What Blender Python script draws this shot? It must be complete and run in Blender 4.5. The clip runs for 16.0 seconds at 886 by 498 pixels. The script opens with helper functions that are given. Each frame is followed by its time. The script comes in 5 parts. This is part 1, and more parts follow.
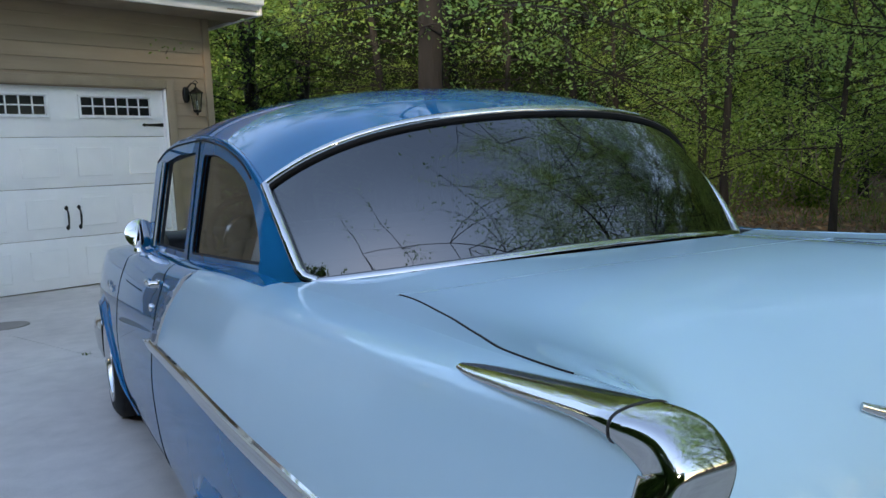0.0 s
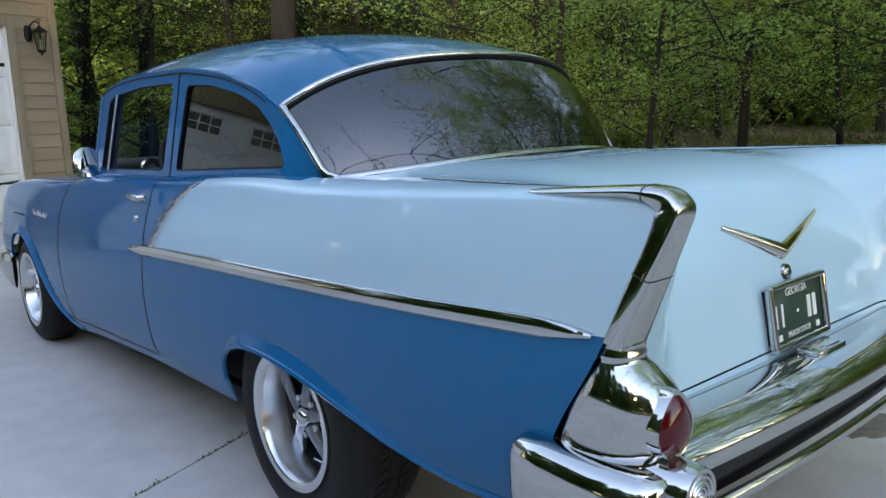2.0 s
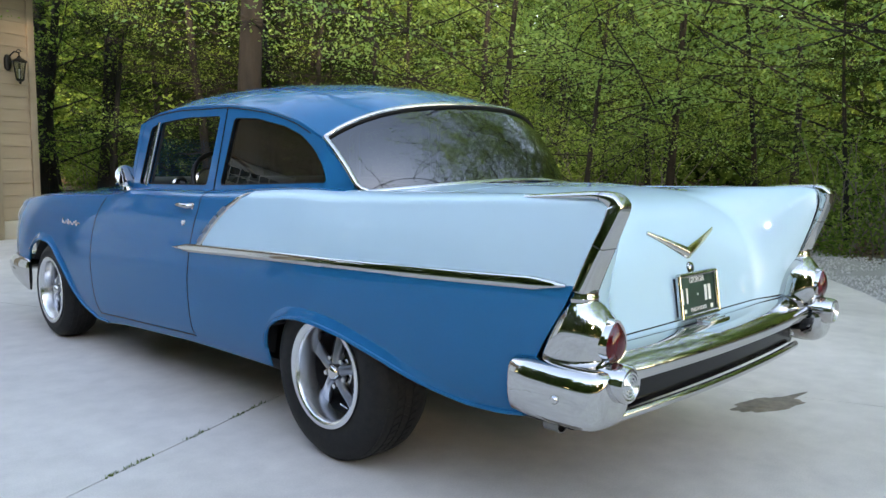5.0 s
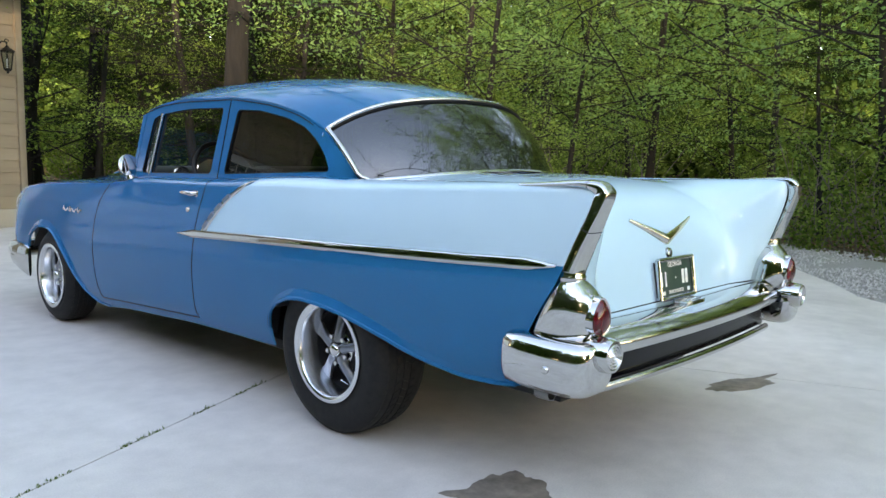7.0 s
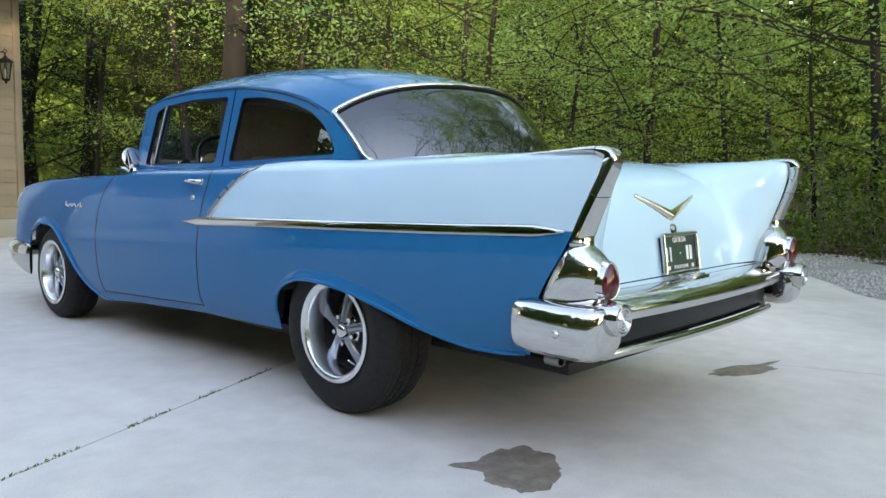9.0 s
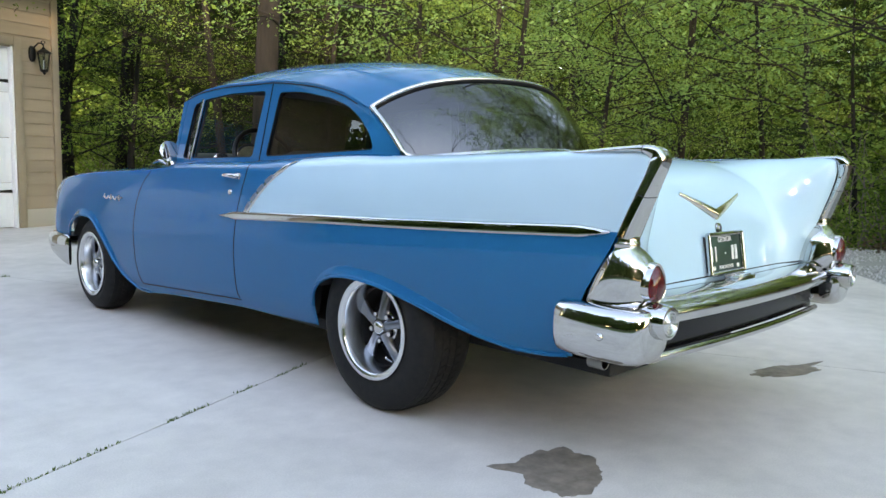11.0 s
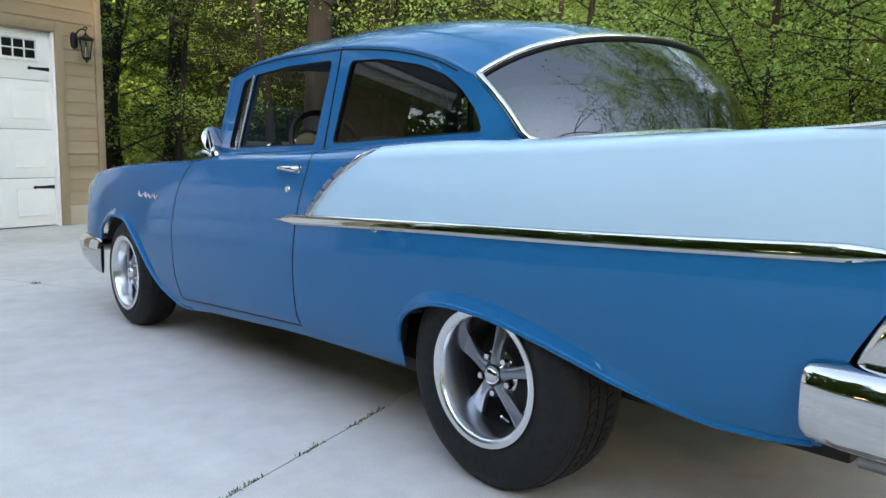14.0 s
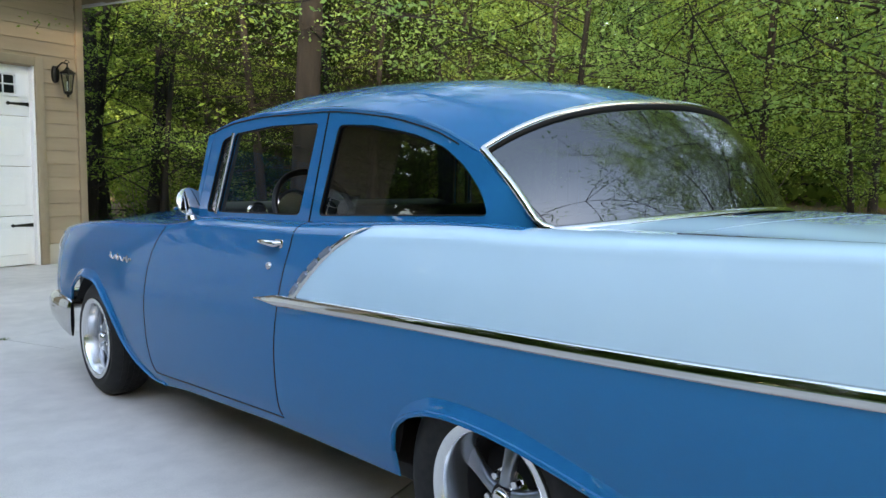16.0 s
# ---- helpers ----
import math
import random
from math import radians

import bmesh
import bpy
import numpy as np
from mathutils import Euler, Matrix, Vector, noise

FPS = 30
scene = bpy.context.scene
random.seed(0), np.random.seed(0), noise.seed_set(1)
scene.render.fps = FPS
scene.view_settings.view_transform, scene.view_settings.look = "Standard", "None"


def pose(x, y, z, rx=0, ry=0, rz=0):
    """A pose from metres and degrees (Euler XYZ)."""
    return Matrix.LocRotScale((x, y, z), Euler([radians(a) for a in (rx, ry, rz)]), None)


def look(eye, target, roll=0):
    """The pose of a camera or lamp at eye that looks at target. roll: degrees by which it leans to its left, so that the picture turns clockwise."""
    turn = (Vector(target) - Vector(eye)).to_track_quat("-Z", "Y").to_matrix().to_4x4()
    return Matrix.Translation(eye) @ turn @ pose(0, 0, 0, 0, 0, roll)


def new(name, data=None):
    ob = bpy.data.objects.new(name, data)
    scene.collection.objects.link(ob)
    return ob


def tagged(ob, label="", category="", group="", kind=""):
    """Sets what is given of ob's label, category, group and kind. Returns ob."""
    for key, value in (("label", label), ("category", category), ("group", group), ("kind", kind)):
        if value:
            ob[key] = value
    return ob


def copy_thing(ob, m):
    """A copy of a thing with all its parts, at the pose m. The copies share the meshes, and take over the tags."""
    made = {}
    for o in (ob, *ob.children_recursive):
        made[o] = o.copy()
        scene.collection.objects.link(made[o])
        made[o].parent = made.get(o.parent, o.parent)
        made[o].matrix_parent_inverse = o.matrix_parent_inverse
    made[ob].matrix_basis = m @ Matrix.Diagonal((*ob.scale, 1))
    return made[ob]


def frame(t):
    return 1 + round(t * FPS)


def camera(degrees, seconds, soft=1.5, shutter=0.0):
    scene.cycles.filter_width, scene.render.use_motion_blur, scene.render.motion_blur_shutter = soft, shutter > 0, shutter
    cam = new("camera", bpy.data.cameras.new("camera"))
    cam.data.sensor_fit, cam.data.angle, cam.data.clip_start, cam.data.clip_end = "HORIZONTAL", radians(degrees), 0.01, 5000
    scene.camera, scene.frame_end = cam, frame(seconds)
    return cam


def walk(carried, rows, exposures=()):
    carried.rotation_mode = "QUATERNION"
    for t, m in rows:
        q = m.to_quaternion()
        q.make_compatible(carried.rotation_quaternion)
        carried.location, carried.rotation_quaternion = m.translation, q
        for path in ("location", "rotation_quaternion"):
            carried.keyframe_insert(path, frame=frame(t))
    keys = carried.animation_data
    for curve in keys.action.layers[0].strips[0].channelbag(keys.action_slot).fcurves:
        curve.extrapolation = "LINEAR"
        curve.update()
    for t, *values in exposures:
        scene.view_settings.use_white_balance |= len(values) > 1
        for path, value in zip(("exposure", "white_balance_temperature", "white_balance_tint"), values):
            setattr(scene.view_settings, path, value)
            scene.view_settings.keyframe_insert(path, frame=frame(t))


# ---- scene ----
cam = camera(59.1, 16.0)
PATH = [
    (0, (-1.221, -1.68, 1.316), (-0.29, 0.076, 1.099), -2.6),
    (0.5, (-1.387, -1.791, 1.34), (-0.389, -0.093, 0.996), -3.0),
    (1, (-1.6, -1.818, 1.332), (-0.398, -0.274, 0.92), -0.9),
    (1.5, (-1.802, -1.883, 1.31), (-0.479, -0.435, 0.918), -1.0),
    (2, (-1.942, -1.997, 1.258), (-0.666, -0.499, 0.906), -1.9),
    (2.5, (-2.034, -2.036, 1.232), (-0.75, -0.528, 0.952), -1.4),
    (3, (-2.218, -2.097, 1.24), (-0.865, -0.643, 1.004), -2.2),
    (3.5, (-2.365, -2.184, 1.212), (-1.027, -0.711, 1.011), -0.4),
    (4, (-2.499, -2.345, 1.215), (-1.162, -0.871, 1.013), -0.0),
    (4.5, (-2.591, -2.419, 1.218), (-1.198, -1.004, 0.973), 0.7),
    (4.7, (-2.628, -2.426, 1.213), (-1.224, -1.02, 0.98), 0.7),
    (6.8, (-2.835, -2.511, 1.192), (-1.384, -1.158, 0.937), 1.5),
    (7, (-2.865, -2.531, 1.193), (-1.418, -1.172, 0.947), 1.4),
    (7.5, (-2.896, -2.542, 1.166), (-1.464, -1.162, 0.95), 1.5),
    (8, (-2.902, -2.522, 1.121), (-1.455, -1.15, 0.957), 1.5),
    (8.5, (-2.906, -2.525, 1.041), (-1.434, -1.182, 0.871), 0.3),
    (8.7, (-2.917, -2.525, 1.03), (-1.45, -1.179, 0.843), 0.7),
    (10.8, (-2.94, -2.481, 1.033), (-1.507, -1.104, 0.809), 1.4),
    (11, (-2.928, -2.467, 1.057), (-1.52, -1.065, 0.832), 1.3),
    (11.5, (-2.877, -2.358, 1.058), (-1.506, -0.916, 0.86), 2.2),
    (12, (-2.826, -2.16, 1.057), (-1.407, -0.767, 0.846), 1.5),
    (12.5, (-2.761, -2.049, 1.064), (-1.365, -0.633, 0.846), 1.5),
    (13, (-2.617, -1.911, 1.051), (-1.227, -0.49, 0.836), 1.7),
    (13.5, (-2.526, -1.803, 1.052), (-1.192, -0.33, 0.821), 1.2),
    (14, (-2.494, -1.641, 1.035), (-1.174, -0.16, 0.786), 0.8),
    (14.5, (-2.473, -1.478, 1.029), (-1.172, 0.018, 0.766), 1.3),
    (15, (-2.449, -1.392, 1.039), (-1.146, 0.104, 0.782), 2.5),
    (15.5, (-2.403, -1.376, 1.12), (-1.089, 0.116, 0.905), 2.1),
    (16, (-2.297, -1.374, 1.215), (-0.955, 0.097, 1.021), 0.7),
]
walk(cam, [(t, look(eye, target, roll)) for t, eye, target, roll in PATH],
     exposures=[(0, 2.22, 7200, 17), (1, 2.2, 7200, 17), (2, 2.5, 7800, 18), (3.5, 2.76, 8200, 18), (4.5, 2.93, 8400, 18), (7, 3.08, 8600, 18), (8.5, 3.1, 8700, 18),
                (11, 3.12, 8700, 18), (13, 3.1, 8600, 17), (14.5, 3.13, 8500, 17), (16, 3.03, 8400, 16)])
import functools
# ---- world and light ----
SUN_ELEV, SUN_TURN = 18.0, 222.0
world = bpy.data.worlds.new("world")
scene.world = world
world.use_nodes = True
wn = world.node_tree
sky = wn.nodes.new("ShaderNodeTexSky")
sky.sky_type, sky.sun_disc = "NISHITA", False
sky.sun_elevation, sky.sun_rotation = radians(SUN_ELEV), radians(SUN_TURN)
sky.air_density, sky.dust_density, sky.ozone_density = 1.0, 0.25, 1.0
wn.nodes["Background"].inputs["Strength"].default_value = 0.15
wn.links.new(sky.outputs["Color"], wn.nodes["Background"].inputs["Color"])
sun = new("sun", bpy.data.lights.new("sun", "SUN"))
sun.data.energy, sun.data.angle, sun.data.color = 2.1, radians(8), (1.0, 0.88, 0.70)
az = radians(SUN_TURN)
sun_way = Vector((math.sin(az) * math.cos(radians(SUN_ELEV)), math.cos(az) * math.cos(radians(SUN_ELEV)), math.sin(radians(SUN_ELEV))))
sun.matrix_world = look(sun_way * 50, (0, 0, 0))


# ---- materials ----
def mat(name, color, rough=0.5, metal=0.0, coat=0.0, **extra):
    m = bpy.data.materials.new(name)
    m.use_nodes = True
    b = m.node_tree.nodes["Principled BSDF"]
    b.inputs["Base Color"].default_value = (*color, 1)
    b.inputs["Roughness"].default_value = rough
    b.inputs["Metallic"].default_value = metal
    b.inputs["Coat Weight"].default_value = coat
    b.inputs["Coat Roughness"].default_value = 0.03
    for key, value in extra.items():
        b.inputs[key.replace("_", " ")].default_value = value
    return m


def texture(m, kind="Noise", scale=5.0, detail=6.0, stretch=(1, 1, 1), space="Object"):
    n = m.node_tree.nodes
    tc, mp = n.new("ShaderNodeTexCoord"), n.new("ShaderNodeMapping")
    tex = n.new("ShaderNodeTex" + kind)
    mp.inputs["Scale"].default_value = stretch
    tex.inputs["Scale"].default_value = scale
    if kind == "Noise":
        tex.inputs["Detail"].default_value = detail
        tex.inputs["Roughness"].default_value = 0.6
    m.node_tree.links.new(tc.outputs[space], mp.inputs["Vector"])
    m.node_tree.links.new(mp.outputs["Vector"], tex.inputs["Vector"])
    return tex


def ramp(m, source, stops):
    r = m.node_tree.nodes.new("ShaderNodeValToRGB")
    els = r.color_ramp.elements
    while len(els) < len(stops):
        els.new(0.5)
    for e, (p, c) in zip(els, stops):
        e.position, e.color = p, (*c, 1) if len(c) == 3 else c
    m.node_tree.links.new(source, r.inputs["Fac"])
    return r.outputs["Color"]


def mix(m, a, b, fac, blend="MULTIPLY"):
    x = m.node_tree.nodes.new("ShaderNodeMix")
    x.data_type, x.blend_type = "RGBA", blend
    for sock, v in ((x.inputs["Factor"], fac), (x.inputs[6], a), (x.inputs[7], b)):
        if isinstance(v, (int, float)):
            sock.default_value = v
        elif isinstance(v, tuple):
            sock.default_value = (*v, 1)
        else:
            m.node_tree.links.new(v, sock)
    return x.outputs[2]


def base(m, socket):
    m.node_tree.links.new(socket, m.node_tree.nodes["Principled BSDF"].inputs["Base Color"])


def roughen(m, socket, low, high):
    r = m.node_tree.nodes.new("ShaderNodeMapRange")
    r.inputs["To Min"].default_value, r.inputs["To Max"].default_value = low, high
    m.node_tree.links.new(socket, r.inputs["Value"])
    m.node_tree.links.new(r.outputs["Result"], m.node_tree.nodes["Principled BSDF"].inputs["Roughness"])


def bump(m, socket, strength, distance):
    b = m.node_tree.nodes.new("ShaderNodeBump")
    b.inputs["Strength"].default_value, b.inputs["Distance"].default_value = strength, distance
    m.node_tree.links.new(socket, b.inputs["Height"])
    m.node_tree.links.new(b.outputs["Normal"], m.node_tree.nodes["Principled BSDF"].inputs["Normal"])


def paint(name, color, ior):
    """Solid enamel under a clear coat."""
    m = mat(name, color, 0.28, 0.0, 1.0, Specular_IOR_Level=0.0, Coat_IOR=ior, Coat_Roughness=0.015)
    dust = texture(m, "Noise", 3.0, 5.0)
    base(m, mix(m, color, ramp(m, dust.outputs["Fac"], [(0.3, (0.97, 0.97, 0.97)), (0.7, (1, 1, 1))]), 1.0))
    roughen(m, dust.outputs["Fac"], 0.20, 0.26)
    return m


BLUE = paint("blue_paint", (0.0, 0.132, 0.31), 1.36)
PALE = paint("pale_blue_paint", (0.42, 0.63, 0.755), 1.50)
CHROME = mat("chrome", (0.62, 0.61, 0.60), 0.04, 1.0)
roughen(CHROME, texture(CHROME, "Noise", 14.0).outputs["Fac"], 0.015, 0.07)
SATIN = mat("satin_aluminium", (0.74, 0.745, 0.75), 0.28, 1.0)
roughen(SATIN, texture(SATIN, "Noise", 9.0, 3.0).outputs["Fac"], 0.20, 0.28)
GREYMETAL = mat("grey_cast_metal", (0.27, 0.29, 0.33), 0.28, 0.9)
DARKMETAL = mat("dark_barrel", (0.06, 0.062, 0.068), 0.45, 0.8)
RUBBER = mat("rubber", (0.018, 0.018, 0.019), 0.62, Specular_IOR_Level=0.25)
rt = texture(RUBBER, "Noise", 40.0)
base(RUBBER, ramp(RUBBER, rt.outputs["Fac"], [(0.3, (0.009, 0.009, 0.010)), (0.75, (0.02, 0.0195, 0.019))]))
BLACK = mat("black_trim", (0.012, 0.012, 0.013), 0.5)
GLOSSBLACK = mat("black_enamel", (0.004, 0.004, 0.005), 0.18, 0.0, 0.0, Specular_IOR_Level=0.25)
DARK = mat("underbody", (0.02, 0.02, 0.021), 0.85)
CLOTH = mat("grey_upholstery", (0.10, 0.11, 0.125), 0.8)
bump(CLOTH, texture(CLOTH, "Noise", 250.0, 3.0).outputs["Fac"], 0.25, 0.002)
HEADLINER = mat("headliner", (0.11, 0.115, 0.12), 0.9)
REDLENS = mat("red_lens", (0.075, 0.001, 0.004), 0.12, 0.0, 0.2)
WHITE = mat("white_letters", (0.75, 0.76, 0.74), 0.5)
GREENPLATE = mat("green_plate", (0.008, 0.04, 0.028), 0.4)
GOLD = mat("gold_trim", (0.75, 0.62, 0.34), 0.12, 1.0)
GASKET_AND_GAP = mat("gasket_and_gap_black", (0.006, 0.006, 0.0065), 0.6, Specular_IOR_Level=0.15)


def glass(name, tint, low):
    """Thin pane: clear seen straight on, mirroring at a slant."""
    m = bpy.data.materials.new(name)
    m.use_nodes = True
    n, l = m.node_tree.nodes, m.node_tree.links
    n.clear()
    out, mx = n.new("ShaderNodeOutputMaterial"), n.new("ShaderNodeMixShader")
    tr, gl, lw = n.new("ShaderNodeBsdfTransparent"), n.new("ShaderNodeBsdfGlossy"), n.new("ShaderNodeLayerWeight")
    pw, mr = n.new("ShaderNodeMath"), n.new("ShaderNodeMapRange")
    tr.inputs["Color"].default_value = (*tint, 1)
    gl.inputs["Roughness"].default_value = 0.01
    lw.inputs["Blend"].default_value = 0.5
    pw.operation = "POWER"
    pw.inputs[1].default_value = 4.0
    mr.inputs["To Min"].default_value = low
    l.new(lw.outputs["Facing"], pw.inputs[0])
    l.new(pw.outputs["Value"], mr.inputs["Value"])
    l.new(mr.outputs["Result"], mx.inputs["Fac"])
    l.new(tr.outputs["BSDF"], mx.inputs[1])
    l.new(gl.outputs["BSDF"], mx.inputs[2])
    l.new(mx.outputs["Shader"], out.inputs["Surface"])
    return m


GLASS = glass("tinted_glass", (0.06, 0.075, 0.085), 0.145)
SIDEGLASS = glass("side_glass", (0.26, 0.29, 0.29), 0.06)
CLEAR = glass("clear_glass", (0.74, 0.80, 0.78), 0.05)


# ---- mesh helpers ----
def part(name, bm, material, parent=None, label="", smooth=True, sharp=40.0):
    me = bpy.data.meshes.new(name)
    bmesh.ops.recalc_face_normals(bm, faces=bm.faces)
    bm.to_mesh(me)
    bm.free()
    me.materials.append(material)
    for p in me.polygons:
        p.use_smooth = smooth
    if smooth:
        me.set_sharp_from_angle(angle=radians(sharp))
    ob = new(name, me)
    if parent is not None:
        ob.parent = parent
    if label:
        ob["label"] = label
    return ob


def thing(name, label, category, group="", m=None):
    ob = new(name)
    if m is not None:
        ob.matrix_world = m
    return tagged(ob, label, category, group)


def solid(ob, t):
    """Gives a sheet the thickness t, away from its outer face, with crisp edges of its own."""
    me = ob.data
    bm = bmesh.new()
    bm.from_mesh(me)
    bm.normal_update()
    verts, faces, rim = list(bm.verts), list(bm.faces), [e for e in bm.edges if e.is_boundary]
    way = sum(v.normal.dot(v.co - Vector((0, v.co.y, 0.75))) for v in verts)
    if way < 0:
        bmesh.ops.reverse_faces(bm, faces=faces)
        bm.normal_update()
    low = {v: bm.verts.new(v.co - v.normal * t) for v in verts}
    for f in faces:
        bm.faces.new([low[v] for v in reversed(f.verts[:])]).smooth = f.smooth
    for e in rim:
        a, b = e.link_loops[0].vert, e.link_loops[0].link_loop_next.vert
        bm.faces.new([bm.verts.new(c) for c in (b.co, a.co, low[a].co, low[b].co)])
    bm.to_mesh(me)
    bm.free()
    return ob


def smoothed(pts):
    """A smooth curve through points (a, b), a rising: b as a function of a (monotone cubic)."""
    pts = sorted(pts)
    xs, ys = np.array([p[0] for p in pts], float), np.array([p[1] for p in pts], float)
    d = np.diff(ys) / np.diff(xs)
    m = np.concatenate(([d[0]], [0.0 if a * b <= 0 else 2 * a * b / (a + b) for a, b in zip(d[:-1], d[1:])], [d[-1]]))

    def f(x):
        x = min(max(x, xs[0]), xs[-1])
        i = min(int(np.searchsorted(xs, x, "right")) - 1, len(xs) - 2)
        h = xs[i + 1] - xs[i]
        t = (x - xs[i]) / h
        return float((2 * t**3 - 3 * t**2 + 1) * ys[i] + (t**3 - 2 * t**2 + t) * h * m[i] + (3 * t**2 - 2 * t**3) * ys[i + 1] + (t**3 - t**2) * h * m[i + 1])
    return f


def sheet(us, vs, f):
    """A quad sheet from f(u, v)."""
    bm = bmesh.new()
    rows = [[bm.verts.new(f(u, v)) for v in vs] for u in us]
    for a, b in zip(rows[:-1], rows[1:]):
        for i in range(len(vs) - 1):
            bm.faces.new((a[i], b[i], b[i + 1], a[i + 1]))
    return bm


def span(a, b, n):
    return [a + (b - a) * i / n for i in range(n + 1)]


def lathe(profile, n=48, axis="X", caps=True):
    """Turns (r, h) points round an axis; h runs along it."""
    bm = bmesh.new()
    rings = []
    for r, h in profile:
        ring = []
        for k in range(n):
            a = 2 * math.pi * k / n
            ring.append(bm.verts.new({"X": (h, r * math.cos(a), r * math.sin(a)), "Y": (r * math.cos(a), h, r * math.sin(a)), "Z": (r * math.cos(a), r * math.sin(a), h)}[axis]))
        rings.append(ring)
    for a, b in zip(rings[:-1], rings[1:]):
        for k in range(n):
            bm.faces.new((a[k], a[(k + 1) % n], b[(k + 1) % n], b[k]))
    for ring, (r, _) in ((rings[0], profile[0]), (rings[-1], profile[-1])):
        if r > 1e-5 and caps:
            bm.faces.new(ring)
    bmesh.ops.remove_doubles(bm, verts=bm.verts, dist=1e-6)
    return bm


def tube(pts, radii, n=8, bm=None, squash=None, closed=False):
    """A tube along points; radii: one or one a point; squash: (normal, factor) flattens the section along a direction."""
    bm = bm or bmesh.new()
    pts = [Vector(p) for p in pts]
    if not hasattr(radii, "__len__"):
        radii = [radii] * len(pts)
    rings, side = [], None
    for i, p in enumerate(pts):
        a = pts[(i - 1) % len(pts)] if closed or i > 0 else pts[i]
        b = pts[(i + 1) % len(pts)] if closed or i < len(pts) - 1 else pts[i]
        d = (b - a).normalized()
        if side is None:
            side = d.orthogonal().normalized()
        side = (side - d * side.dot(d)).normalized()
        up = d.cross(side)
        ring = []
        for k in range(n):
            an = 2 * math.pi * k / n
            o = (side * math.cos(an) + up * math.sin(an)) * radii[i]
            if squash:
                q = Vector(squash[0]).normalized()
                o -= q * o.dot(q) * (1 - squash[1])
            ring.append(bm.verts.new(p + o))
        rings.append(ring)
    pairs = list(zip(rings[:-1], rings[1:])) + ([(rings[-1], rings[0])] if closed else [])
    for a, b in pairs:
        for k in range(n):
            bm.faces.new((a[k], a[(k + 1) % n], b[(k + 1) % n], b[k]))
    if not closed:
        bm.faces.new(rings[0])
        bm.faces.new(rings[-1])
    return bm


def box(sx, sy, sz, bevel=0.0, at=(0, 0, 0), bm=None, segs=2):
    b2 = bmesh.new()
    bmesh.ops.create_cube(b2, size=1.0)
    bmesh.ops.scale(b2, vec=(sx, sy, sz), verts=b2.verts)
    if bevel > 0:
        bmesh.ops.bevel(b2, geom=b2.edges[:], offset=bevel, segments=segs, affect="EDGES", profile=0.5)
    bmesh.ops.translate(b2, vec=at, verts=b2.verts)
    if bm is None:
        return b2
    me = bpy.data.meshes.new("tmp")
    b2.to_mesh(me)
    b2.free()
    bm.from_mesh(me)
    bpy.data.meshes.remove(me)
    return bm


def plate(outline, holes, place, fine=0.04):
    """A flat figure of 2D points with holes, laid on place(a, b), with inner points for bends."""
    from mathutils.geometry import delaunay_2d_cdt
    pts, edges, faces = [], [], []
    for loop in [outline, *holes]:
        n0 = len(pts)
        pts += [Vector(p) for p in loop]
        edges += [(n0 + i, n0 + (i + 1) % len(loop)) for i in range(len(loop))]

    def inside(p, loop):
        hit = False
        for (x1, y1), (x2, y2) in zip(loop, loop[1:] + loop[:1]):
            if (y1 > p[1]) != (y2 > p[1]) and p[0] < (x2 - x1) * (p[1] - y1) / (y2 - y1) + x1:
                hit = not hit
        return hit
    lo = [min(p[i] for p in outline) for i in (0, 1)]
    hi = [max(p[i] for p in outline) for i in (0, 1)]
    a = lo[0] + fine / 2
    while a < hi[0]:
        b = lo[1] + fine / 2
        while b < hi[1]:
            if inside((a, b), outline) and not any(inside((a, b), h) for h in holes):
                pts.append(Vector((a, b)))
            b += fine
        a += fine
    vs, _, fs, *_ = delaunay_2d_cdt(pts, edges, [], 0, 1e-5)
    bm = bmesh.new()
    bv = [bm.verts.new(place(v.x, v.y)) for v in vs]
    for f in fs:
        c = sum((vs[i] for i in f), Vector((0, 0))) / len(f)
        if inside(c, outline) and not any(inside(c, h) for h in holes):
            bm.faces.new([bv[i] for i in f])
    bmesh.ops.delete(bm, geom=[v for v in bm.verts if not v.link_faces], context="VERTS")
    return bm
# ---- the car: shape curves (half-widths and heights along its length, rear axle at y = 0) ----
W = smoothed([(3.795, 0.775), (3.78, 0.802), (3.745, 0.832), (3.68, 0.854), (3.5, 0.868), (3.2, 0.880), (2.8, 0.889), (2.0, 0.898), (1.0, 0.902), (0.0, 0.906), (-0.6, 0.896), (-1.0, 0.880), (-1.30, 0.862)])
ZS = smoothed([(3.75, 0.20), (2.25, 0.205), (1.88, 0.236), (1.45, 0.262), (1.1, 0.282), (0.72, 0.292), (0.40, 0.300), (-0.5, 0.38), (-1.3, 0.44)])
ZT = smoothed([(3.795, 0.770), (3.75, 0.822), (3.65, 0.852), (3.4, 0.885), (3.0, 0.915), (2.1, 0.946), (1.0, 0.980), (0.6, 0.996), (0.0, 1.030), (-0.6, 1.062), (-0.95, 1.078), (-1.30, 1.090)])
OFF = smoothed([(0.0, 0.060), (0.12, 0.026), (0.3, 0.008), (0.5, 0.0), (0.68, 0.008), (0.84, 0.026), (1.0, 0.062)])
XI = smoothed([(3.745, 0.55), (3.6, 0.58), (2.2, 0.60), (1.97, 0.70), (1.9, 0.750), (0.15, 0.752), (0.0, 0.742), (-0.35, 0.735), (-0.7, 0.75), (-0.95, 0.765), (-1.30, 0.770)])
